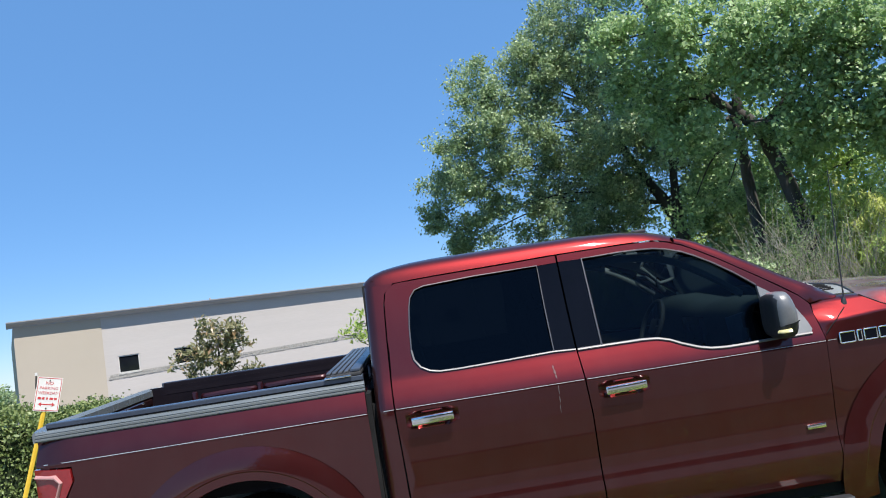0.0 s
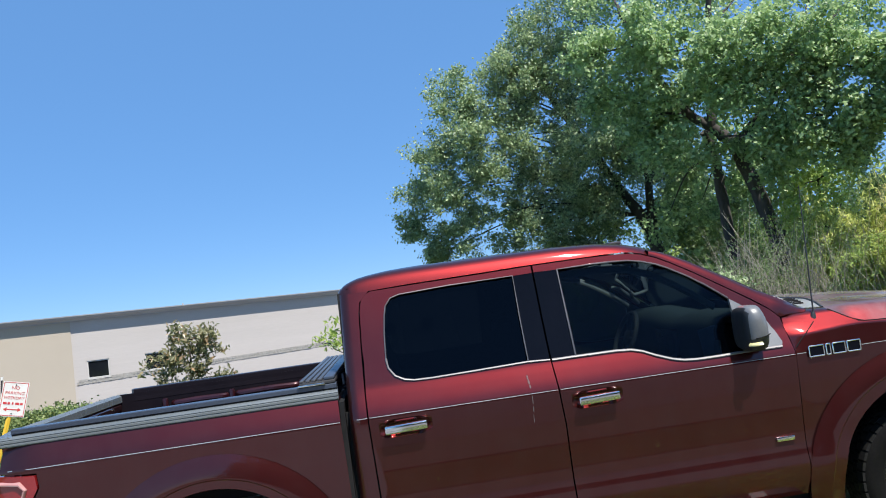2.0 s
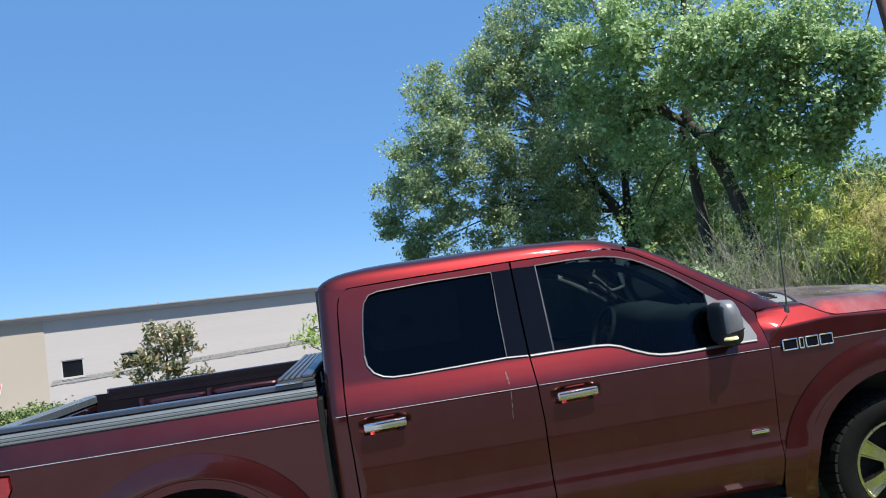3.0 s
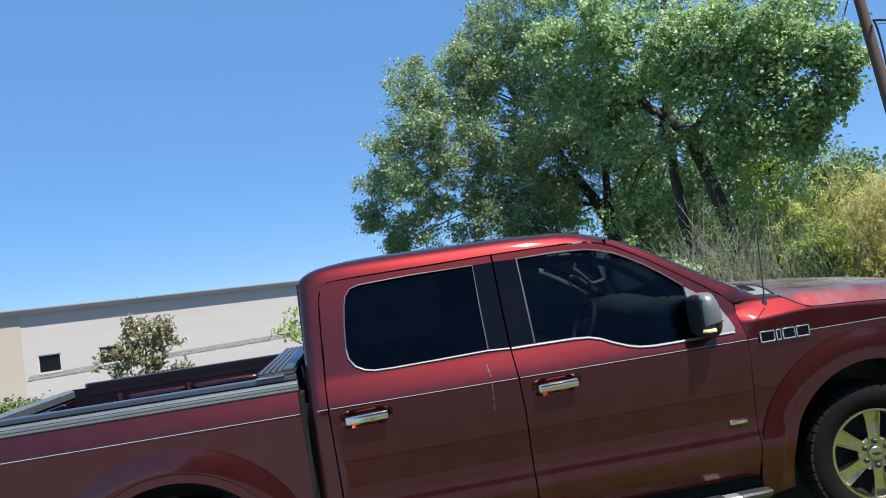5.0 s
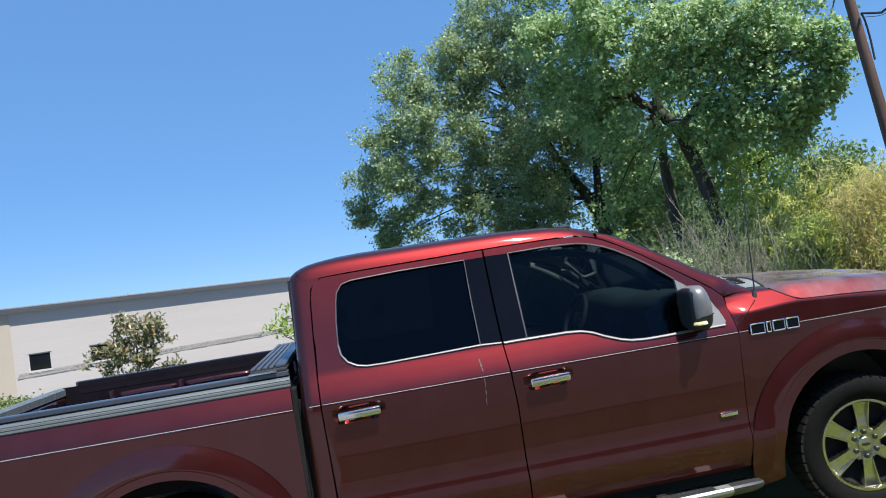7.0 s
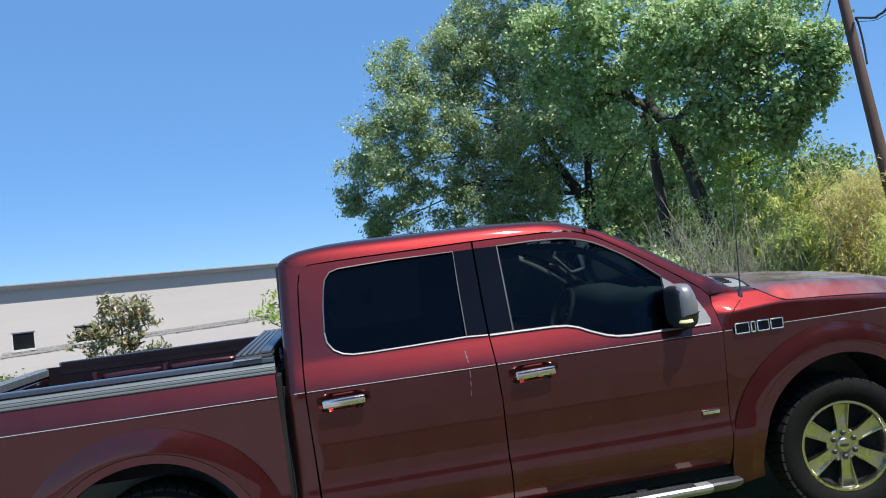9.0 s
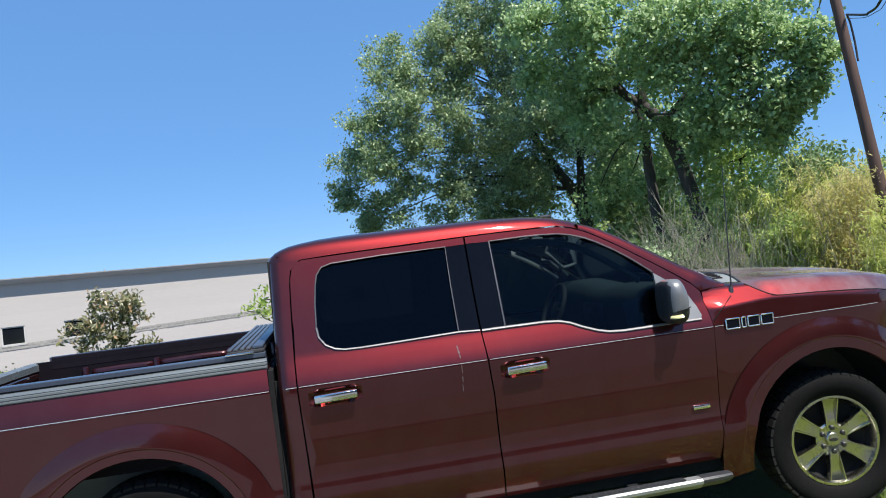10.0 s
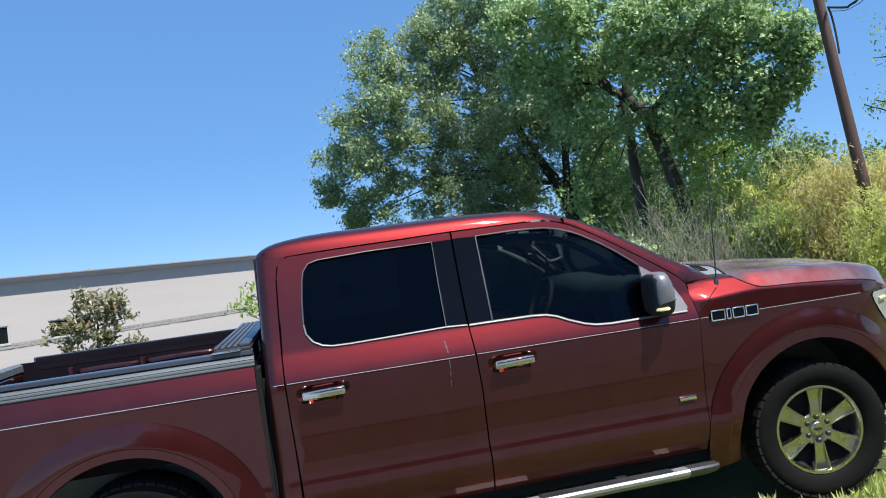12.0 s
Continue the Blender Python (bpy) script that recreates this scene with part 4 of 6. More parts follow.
for z, ox in ((0.46, -.06), (0.50, -.01), (0.60, .02), (0.70, .02), (0.76, 0.0), (0.79, -0.06)):
    row = []
    for s in range(-12, 13):
        u = s / 12
        row.append((0.93 + ox - 0.28 * abs(u) ** 3.2, MID + u * 0.98, z))
    rows.append(row)
part("front_bumper", grid(bm, rows), CHROME, truck, "chrome front bumper", angle=60)

# bed: floor, inner walls, tailgate, wheel boxes
part("bed_floor", boxed(-4.74, -3.05, 0.16, 1.84, 0.83, 0.86), LINER, truck, "black lined bed floor", smooth=False)
for far in (False, True):
    def sy(y):
        return 2 * MID - y if far else y
    bm = bmesh.new()
    box(bm, -4.74 if far else -4.66, -3.05, *sorted((sy(0.15), sy(0.175))), 0.86, 1.318 if far else 1.262)
    iw = part("inner_wall", bm, LINER, truck, "black lined inner bed wall", smooth=False)
    for x0, x1, z in ((-4.36, -3.98, 1.205), (-4.34, -4.00, 1.135), (-3.90, -3.46, 1.21), (-3.86, -3.48, 1.14), (-3.40, -3.16, 1.19)):
        bm = tube(bmesh.new(), smooth_line([(x0, sy(0.176), z), (x0 + 0.03, sy(0.195), z), ((x0 + x1) / 2, sy(0.198), z + 0.004), (x1 - 0.03, sy(0.195), z), (x1, sy(0.176), z)], 4), 0.026, 10)
        part("pressing", bm, BED_RED, iw, "rounded red pressing")
    for x in (-4.42, -3.94, -3.43, -3.12):
        part("post_rib", boxed(x - 0.02, x + 0.02, *sorted((sy(0.176), sy(0.196))), 0.88, 1.25, 0.008), BED_RED, iw)
    part("wheel_box", boxed(-4.12, -3.22, *sorted((sy(0.176), sy(0.36))), 0.86, 1.05, 0.05), LINER, iw, "black wheel box")
    for x in (-4.45, -3.25):
        bm = tube(bmesh.new(), [(x, sy(0.19), 1.09), (x, sy(0.215), 1.10), (x + .02, sy(0.215), 1.13), (x, sy(0.19), 1.15)], 0.007, 6)
        part("tie_down", bm, ALLOY, iw, "steel tie-down hook")
part("front_board", boxed(-3.06, -3.045, 0.18, 1.82, 0.86, 1.26), BED_RED, truck, smooth=False)
def bowed(x0, x1, y0, y1, z0, z1):
    """A bar across the tail whose middle stands further back than its ends."""
    rows = []
    for k in range(21):
        y = y0 + (y1 - y0) * k / 20
        b = -0.085 * min(1.0, (y - 0.05) / 0.30) ** 0.7 * (1.0 if y < 1 else min(1.0, ((1.98 - y) / 0.16)) ** 0.5)
        rows.append([(a + b, y, c) for a, c in ((x0, z0), (x0, z1 - 0.006), (x0 + 0.006, z1), (x1 - 0.006, z1), (x1, z1 - 0.006), (x1, z0), (x0, z0))])
    bm = grid(bmesh.new(), rows)
    for r in (rows[0], rows[-1]):
        bm.faces.new([bm.verts.new(p) for p in r[:-1]])
    return bm


gate = part("tailgate", bowed(-4.70, -4.655, 0.14, 1.88, 0.82, 1.262), PAINT, truck, "closed red tailgate", smooth=False)
part("gate_cap", bowed(-4.715, -4.645, 0.05, 1.93, 1.264, 1.312), CAP_PLASTIC, gate, "black tailgate top cap", smooth=False)
for x in (-4.70, -4.680, -4.660):
    part("gate_cap_rib", bowed(x - 0.006, x + 0.006, 0.07, 1.91, 1.3125, 1.318), CAP_PLASTIC, gate, smooth=False)
for z in (0.95, 1.06, 1.16):
    part("gate_rib", bowed(-4.654, -4.635, 0.2, 1.8, z - 0.02, z + 0.02), BED_RED, gate, smooth=False)
part("gate_edge", bowed(-4.654, -4.640, 0.20, 1.80, 1.215, 1.250), PAINT, gate, "red inner gate edge", smooth=False)
for k in range(5):
    y = 0.5 + 0.28 * k
    part("gate_bolt", tube(bmesh.new(), [(-4.730, y, 1.234), (-4.715, y, 1.236)], 0.008, 8), ALLOY, gate, "bright bolt head")
bm = tube(bmesh.new(), [(-3.42, 1.80, 1.25), (-3.28, 1.76, 1.02)], 0.006, 6)
part("prop_rod", bm, ALLOY, truck, "thin steel prop rod")
part("rear_bumper", boxed(-4.86, -4.72, 0.06, 1.94, 0.55, 0.74, 0.03), CHROME, truck, "chrome rear step bumper")
# folded tonneau cover against the cab
bm = bmesh.new()
box(bm, -3.238, -3.055, 0.085, 1.915, 1.348, 1.366, 0.004)
cover = part("bed_cover", bm, TONNEAU_DARK, truck, "folded hard bed cover stacked behind the cab")
for k in range(4):
    x = -3.236 + 0.031 * k
    part("cover_rib", boxed(x, x + 0.023, 0.09, 1.91, 1.367, 1.379, 0.004), TONNEAU, cover, "dark aluminium rib")
# blue-grey tone stands in for sky reflected on this panel
part("cover_leaf", boxed(-3.112, -3.057, 0.09, 1.91, 1.367, 1.384, 0.006), TRACK, cover, "smooth end panel, sky reflection put into its blue-grey")
part("cover_clamp", boxed(-3.245, -3.105, 0.066, 0.086, 1.347, 1.357, 0.003), CHROME, cover, "bright end clamp")

# stripe, badges
for far in (False, True):
    for a, b in ((-4.66, -3.048), (-2.965, -2.912), (-2.900, -1.930), (-1.916, -0.646), (-0.636, -0.585), (-0.275, 0.385)):
        n = max(2, int((b - a) / 0.12))
        bm = bmesh.new()
        rows = []
        for dz in (-0.0017, 0.0017):
            rows.append(sideline([(a + (b - a) * k / n, 1.155 + dz) for k in range(n + 1)], -0.0025, far))
        grid(bm, rows)
        part("pinstripe", bm, STRIPE, truck, "thin silver pinstripe", smooth=False)
# model badge: plain chrome strokes in a dark bar
def text_mesh(name, body, size, depth, mat, parent, m, label=""):
    cu = bpy.data.curves.new(name, "FONT")
    cu.body, cu.size, cu.extrude, cu.align_x, cu.align_y = body, size, depth, "CENTER", "CENTER"
    cu.resolution_u = 3
    tmp = bpy.data.objects.new(name, cu)
    me = bpy.data.meshes.new_from_object(tmp)
    bpy.data.objects.remove(tmp)
    me.transform(m)
    me.materials.append(mat)
    ob = new(name, me)
    ob.parent = parent
    return tagged(ob, label)


badge = part("model_badge", boxed(-0.572, -0.290, -0.003, 0.004, 1.128, 1.150, 0.004), PLASTIC, truck, "black and chrome model badge")
for x0, x1 in ((-0.573, -0.492), (-0.478, -0.455), (-0.441, -0.372), (-0.360, -0.288)):
    ring = [(x0 + 0.002, 1.130), (x1 - 0.002, 1.130), (x1, 1.132), (x1, 1.183), (x1 - 0.002, 1.185), (x0 + 0.002, 1.185), (x0, 1.183), (x0, 1.132)]
    block = part("badge_block", boxed(x0 + 0.003, x1 - 0.003, -0.009, 0.004, 1.133, 1.182, 0.003), GLOSS_BLACK, badge, "black raised block", smooth=False)
    part("block_rim", tube(bmesh.new(), [(a, -0.010, c) for a, c in ring], 0.0042, 6, closed=True), CHROME, block, "chrome rim")
part("small_badge", boxed(-0.815, -0.715, 0.008, 0.022, 0.716, 0.740, 0.004), CHROME, truck, "small chrome door badge")

# door mirrors
def mirror(far):
    def pt(x, y, z):
        return (x, 2 * MID - y if far else y, z)
    bm = bmesh.new()
    rows = []
    for k in range(15):
        t = k / 14
        y = 0.045 - 0.185 * t
        s = 0.90 + 0.10 * min(1.0, t / 0.3) if t < 0.5 else math.sqrt(max(0.0, 1 - 0.90 * ((t - 0.5) / 0.5) ** 3))
        row = []
        for q in range(25):
            a = 2 * math.pi * q / 24
            ca, sa = math.cos(a), math.sin(a)
            ex = math.copysign(abs(ca) ** 0.55, ca) * 0.060 * s
            ez = math.copysign(abs(sa) ** 0.55, sa) * 0.121 * s
            ex -= 0.026 * max(0.0, ca) * max(0.0, sa) ** 1.2
            row.append(pt(-0.876 + ex - 0.012 * (1 - t), y, 1.328 + ez))
        rows.append(row)
    grid(bm, rows)
    bmesh.ops.remove_doubles(bm, verts=bm.verts[:], dist=0.0005)
    for r in (rows[0], rows[-1]):
        bm.faces.new([bm.verts.new(p) for p in r[:-1]])
    bmesh.ops.remove_doubles(bm, verts=bm.verts[:], dist=0.0005)
    bmesh.ops.bisect_plane(bm, geom=bm.verts[:] + bm.edges[:] + bm.faces[:], dist=1e-4, plane_co=(-0.876, 0, 1.284), plane_no=(-0.17, 0, 1))
    for fc in bm.faces:
        c = fc.calc_center_median()
        fc.material_index = 1 if c.z - 0.17 * (c.x + 0.876) < 1.284 or (c.x < -0.922 and abs(fc.normal.y) < 0.75) else 0
    mr = part("door_mirror", bm, [GREY_SHELL, PLASTIC], truck, "folded grey door mirror shell with a black lower bowl", angle=60)
    line = tube(bmesh.new(), [pt(-0.929, -0.105, 1.2755), pt(-0.900, -0.137, 1.280), pt(-0.852, -0.139, 1.288), pt(-0.824, -0.115, 1.293)], 0.003, 6)
    part("shell_seam", line, CHASSIS, mr, "dark joint between shell and bowl")
    part("mirror_foot", boxed(-0.865, -0.80, *sorted((pt(0, -0.05, 0)[1], pt(0, 0.03, 0)[1])), 1.225, 1.262, 0.012), PLASTIC, mr, "black mirror arm")
    bm = tube(bmesh.new(), smooth_line([pt(-0.934, -0.105, 1.250), pt(-0.924, -0.128, 1.251), pt(-0.905, -0.137, 1.252), pt(-0.882, -0.140, 1.254)], 3), 0.012, 8, 0.5)
    part("turn_lamp", bm, AMBER_LENS, mr, "pale amber repeater lamp")
    return mr


mirror(False)
mirror(True)
# seam between wing and pillar foot, up to the antenna
for far in (False, True):
    bm = tube(bmesh.new(), sideline(smooth_pairs([(-0.632, 1.19), (-0.585, 1.235), (-0.53, 1.275), (-0.485, 1.305)]), -0.001, far), 0.0026, 6)
    part("wing_seam", bm, CHASSIS, truck, "thin dark panel seam")
# antenna
bm = tube(bmesh.new(), [(-0.470, 0.085, 1.290), (-0.468, 0.083, 1.325), (-0.462, 0.082, 1.355)], [0.022, 0.018, 0.008], 10)
ant = part("antenna_base", bm, PLASTIC, truck, "black antenna base")
part("antenna_mast", tube(bmesh.new(), [(-0.462, 0.082, 1.35), (-0.430, 0.10, 1.75), (-0.405, 0.115, 2.05)], [0.0045, 0.0035, 0.002], 6), PLASTIC, ant, "thin black mast")
# running boards
for far in (False, True):
    def sy(y):
        return 2 * MID - y if far else y
    bm = bmesh.new()
    pr = [(-0.03, .335), (-0.055, .322), (-0.092, .352), (-0.094, .368), (-0.084, .378), (-0.03, .380)]
    rows = [[(x, sy(y), z + 0.004 * math.sin(x)) for y, z in pr] for x in (-2.98, -2.5, -2.0, -1.5, -0.86)]
    rbo = part("running_board", grid(bm, rows), BOARD, truck, "polished running board", angle=25)
    for x0, x1 in ((-2.8, -2.1), (-1.70, -0.95)):
        bm = bmesh.new()
        box(bm, x0, x1, *sorted((sy(-0.078), sy(-0.034))), 0.370, 0.3825, 0.003)
        for y in (-0.072, -0.058, -0.044):
            box(bm, x0 + 0.01, x1 - 0.01, *sorted((sy(y - 0.004), sy(y + 0.004))), 0.381, 0.3865, 0.002)
        part("step_pad", bm, PLASTIC, rbo, "ribbed black step pad")
    rows = [[(x, sy(y * s + 0.0), .355 + (z - .355) * s) for y, z in pr] for x, s in ((-0.86, 1.02), (-0.74, 1.0), (-0.68, .85), (-0.665, .4))]
    bm = grid(bmesh.new(), rows)
    bm.faces.new([bm.verts.new(p) for p in rows[-1]])
    part("end_cap", bm, PLASTIC, rbo, "dark end cap")
    for x in (-2.6, -1.9, -1.2):
        part("bracket", boxed(x - 0.03, x + 0.03, *sorted((sy(-0.032), sy(0.12))), 0.335, 0.36, 0.004), CHASSIS, rbo, "black mounting bracket")

# dark inner structure behind the shut lines, floor pan and wheel wells
# the last box is added, black to give the cab-to-bed gap its shade
for nm, q in (("sill_panel", (-3.02, -0.55, 0.075, 0.10, 0.36, 1.19)), ("sill_panel", (-3.02, -0.55, 1.90, 1.925, 0.36, 1.19)), ("chassis_frame", (-4.6, 0.7, 0.30, 1.70, 0.36, 0.52)),
              ("floor_pan", (-3.02, -0.5, 0.10, 1.90, 0.522, 0.56)), ("bulkhead", (-0.62, -0.56, 0.2, 1.8, 0.562, 1.28)), ("engine_block", (-0.4, 0.7, 0.45, 1.55, 0.522, 1.15)), ("gap_shade_box", (-3.046, -3.022, 0.045, 1.955, 0.45, 1.25))):
    part(nm, boxed(*q), CHASSIS, truck, "black under-structure and gap filling", smooth=False)
for x0, x1 in ((-1.985, -1.87), (-3.0, -2.89)):
    for far in (False, True):
        rows = []
        for z in (1.19, 1.3, 1.45, 1.6, 1.75, 1.80):
            y = flank(-2, z) + 0.045
            rows.append([(x, 2 * MID - y if far else y, z) for x in (x0, x1)])
        part("inner_pillar", grid(bmesh.new(), rows), CHASSIS, truck, "black inner pillar trim")
for cx, cz in (F_ARCH, R_ARCH):
    for far in (False, True):
        bm = bmesh.new()
        rows = []
        for k in range(17):
            a = radians(3 + 174 * k / 16)
            rows.append([(cx + r * math.cos(a), 2 * MID - y if far else y, cz + r * math.sin(a)) for r, y in ((0.535, 0.03), (0.55, 0.15), (0.55, 0.42), (0.0, 0.44))])
        part("wheel_well", grid(bm, rows), PLASTIC if cx > -2 else WELL, truck, "black wheel-well liner" if cx > -2 else "rear wheel-well liner lightened against its shade")

# wheels
R_TYRE = 0.405


def tyre_bm():
    bm = bmesh.new()
    sect = [(0.262, -.085), (0.270, -.105), (0.285, -.118), (0.315, -.131), (0.345, -.136), (0.366, -.132), (0.384, -.124), (0.396, -.112), (0.402, -.09), (0.405, 0.0),
            (0.402, .09), (0.396, .112), (0.384, .124), (0.345, .136), (0.30, .125), (0.262, .085)]
    n = 72
    rows = []
    for k in range(n + 1):
        a = 2 * math.pi * k / n
        rows.append([(r * math.cos(a), y, r * math.sin(a)) for r, y in sect])
    grid(bm, rows)
    bmesh.ops.remove_doubles(bm, verts=bm.verts[:], dist=0.0004)
    return bm


def tread_bm():
    bm = bmesh.new()
    n = 44
    for k in range(n):
        for y0, y1, r0, off, w in ((-0.124, -0.085, 0.384, 0, .80), (-0.075, -0.03, 0.398, .3, .7), (-0.022, 0.022, 0.399, .65, .7), (0.03, 0.075, 0.398, .1, .7), (0.085, 0.124, 0.384, .5, .80)):
            a0 = 2 * math.pi * (k + off) / n
            a1 = a0 + 2 * math.pi * w / n
            vs = []
            for y in (y0, y1):
                edge = abs(y) > 0.12
                for a in (a0, a1):
                    for r in (r0 - 0.012, 0.3985 if edge else 0.4085):
                        vs.append(bm.verts.new((r * math.cos(a), y * (1.0 if r < 0.4 else 0.985), r * math.sin(a))))
            for q in ((0, 1, 3, 2), (4, 6, 7, 5), (0, 4, 5, 1), (2, 3, 7, 6), (1, 5, 7, 3), (0, 2, 6, 4)):
                bm.faces.new([vs[i] for i in q])
    return bm


def rim_bm():
    bm = bmesh.new()
    ring = [(0.268, -.088), (0.270, -.098), (0.264, -.104), (0.250, -.104), (0.243, -.092), (0.236, -.06), (0.232, 0.05), (0.245, .10)]
    rows = []
    for k in range(65):
        a = 2 * math.pi * k / 64
        rows.append([(r * math.cos(a), y, r * math.sin(a)) for r, y in ring])
    grid(bm, rows)
    for k in range(6):
        a = radians(90 + 60 * k)
        m = Matrix.Rotation(-a, 4, "Y")
        rad = [0.055, 0.09, 0.13, 0.17, 0.21, 0.246]
        wid = [0.034, 0.033, 0.036, 0.041, 0.047, 0.054]
        low = [0.0, 0.0, 0.012, 0.018, 0.018, 0.008]
        dep = [-0.070, -0.078, -0.084, -0.088, -0.091, -0.093]
        rows = []
        for r, w, d, p in zip(rad, wid, dep, low):
            half = [(w, d + 0.05), (w, d + 0.005), (w * 0.95, d), (w * 0.80, d), (w * 0.74, d + p)]
            rows.append([m @ Vector((r, y, -q)) for q, y in half] + [m @ Vector((r, d + p, 0))] + [m @ Vector((r, y, q)) for q, y in half[::-1]])
        grid(bm, rows)
    rows = []
    for k in range(33):
        a = 2 * math.pi * k / 32
        rows.append([(r * math.cos(a), y, r * math.sin(a)) for r, y in ((0.105, -.03), (0.098, -.064), (0.088, -.072), (0.050, -.070), (0.042, -.066), (0.0, -.066))])
    grid(bm, rows)
    bmesh.ops.remove_doubles(bm, verts=bm.verts[:], dist=0.0004)
    return bm


def pocket_bm():
    """Sheet behind the spokes, blackened for the shade in the recesses."""
    bm = bmesh.new()
    rows = []
    for k in range(49):
        a = 2 * math.pi * k / 48
        rows.append([(r * math.cos(a), y, r * math.sin(a)) for r, y in ((0.238, -.066), (0.225, -.02), (0.15, .0), (0.05, .0))])
    grid(bm, rows)
    return bm


def disc_bm():
    bm = bmesh.new()
    for r, y0, y1 in ((0.17, .01, .03), (0.09, -.03, .03)):
        rows = []
        for k in range(33):
            a = 2 * math.pi * k / 32
            rows.append([(q * math.cos(a), y, q * math.sin(a)) for q, y in ((r, y1), (r, y0), (0.0, y0))])
        grid(bm, rows)
    return bm


def cap_bm():
    bm = bmesh.new()
    rows = []
    for k in range(25):
        a = 2 * math.pi * k / 24
        rows.append([(r * math.cos(a), y, r * math.sin(a)) for r, y in ((0.041, -.064), (0.041, -.078), (0.036, -.082), (0.0, -.084))])
    return grid(bm, rows)


def nut_bm():
    bm = bmesh.new()
    rows = []
    for k in range(7):
        a = 2 * math.pi * k / 6
        rows.append([(r * math.cos(a), y, r * math.sin(a)) for r, y in ((0.0165, -.06), (0.0155, -.084), (0.010, -.089), (0.0, -.089))])
    return grid(bm, rows)


def oval_bm():
    bm = bmesh.new()
    rows = []
    for k in range(25):
        a = 2 * math.pi * k / 24
        rows.append([(0.026 * s * math.cos(a), -.0845 - d, 0.011 * s * math.sin(a)) for s, d in ((1, 0), (0.9, .0015), (0, .0015))])
    return grid(bm, rows)


tyre_me, tread_me = mesh_of("tyre", tyre_bm(), RUBBER), mesh_of("tread", tread_bm(), TREAD_RUBBER, False)
rim_me, pocket_me = mesh_of("rim", rim_bm(), ALLOY, angle=30), mesh_of("rim_pocket", pocket_bm(), CHASSIS)
disc_me, cap_me, nut_me, oval_me = mesh_of("wheel", disc_bm(), CHASSIS), mesh_of("hub_cap", cap_bm(), ALLOY), mesh_of("wheel_nut", nut_bm(), ALLOY_DARK), mesh_of("cap_emblem", oval_bm(), ALLOY_DARK)
for x, far, spin, inset in ((0.073, False, 1.0, 0.172), (0.073, True, 20, 0.172), (-3.70, False, 33, 0.19), (-3.70, True, 10, 0.19)):
    m = Matrix.Translation((x, 2 * MID - inset if far else inset, R_TYRE - 0.008)) @ Matrix.Rotation(radians((180 if far else 0) - (8 if x > 0 else 0)), 4, "Z") @ Matrix.Scale(0.975, 4) @ Matrix.Rotation(radians(spin), 4, "Y")
    wheel = new("wheel", disc_me)
    wheel.parent, wheel.matrix_basis = truck, m
    tagged(wheel, "six-spoke alloy wheel with black all-terrain tyre")
    for nm, me, lb in (("tyre", tyre_me, "black rubber tyre"), ("tread", tread_me, "knobbly tread blocks"), ("rim", rim_me, "machined six-spoke alloy rim"), ("rim_pocket", pocket_me, "black sheet for the shade between the spokes"), ("hub_cap", cap_me, "round centre cap"), ("cap_emblem", oval_me, "plain dark oval")):
        ob = new(nm, me)
        ob.parent = wheel
        tagged(ob, lb)
    for k in range(6):
        ob = new("wheel_nut", nut_me)
        a = radians(30 + 60 * k)
        ob.parent, ob.matrix_basis = wheel, Matrix.Translation((0.070 * math.cos(a), 0, 0.070 * math.sin(a)))

# cabin: seats, dashboard, steering wheel
def seat(y, x, w, label):
    s = part("seat", boxed(x - 0.25, x + 0.30, y - w, y + w, 0.72, 0.92, 0.05), INTERIOR, truck, label)
    m = Matrix.Translation((x - 0.25, y, 0.9)) @ Matrix.Rotation(radians(-14), 4, "Y")
    part("backrest", boxed(-0.07, 0.08, -w, w, -0.02, 0.62, 0.05, m), INTERIOR, s)
    for dy in ((0,) if w < 0.4 else (-0.42, 0.42)):
        part("headrest", boxed(-0.05, 0.06, dy - 0.13, dy + 0.13, 0.66, 0.86, 0.045, m), INTERIOR, s)
    return s


seat(0.55, -1.55, 0.26, "dark front seat")
seat(1.45, -1.55, 0.26, "dark front seat")
seat(1.0, -2.45, 0.68, "dark rear bench seat")
bm = bmesh.new()
rows = []
for y in (0.16, 0.22, 0.35, 0.6, 0.78, 0.9, 1.1, 1.2, 1.4, 1.65, 1.84):
    up = 0.07 - 0.03 * math.exp(-((y - 0.98) / 0.14) ** 2) + 0.02 * math.exp(-((y - 1.45) / 0.2) ** 2)
    rows.append([(-0.42, y, 1.30), (-0.60, y, 1.33 + 0.6 * up), (-0.74, y, 1.340 + up), (-0.84, y, 1.335 + up), (-0.91, y, 1.31 + up), (-0.94, y, 1.27 + 0.6 * up), (-0.93, y, 1.22), (-0.90, y, 1.12), (-0.86, y, 0.95), (-0.80, y, 0.85)])
dash = part("dashboard", grid(bm, rows), DASH_GREY, truck, "grey moulded dashboard", angle=50)
part("centre_screen", boxed(-0.965, -0.93, 0.84, 1.16, 1.10, 1.30, 0.012), GLOSS_BLACK, dash, "dark centre screen")
part("air_vent", boxed(-0.945, -0.925, 0.22, 0.38, 1.18, 1.26, 0.008), CHROME, dash, "bright-edged air vent")
bm = bmesh.new()
m = Matrix.Translation((-1.08, 1.45, 1.24)) @ Matrix.Rotation(radians(-65), 4, "Y")
tube(bm, [m @ Vector((0.185 * math.cos(a), 0.185 * math.sin(a), 0)) for a in (2 * math.pi * k / 28 for k in range(28))], 0.016, 8, closed=True)
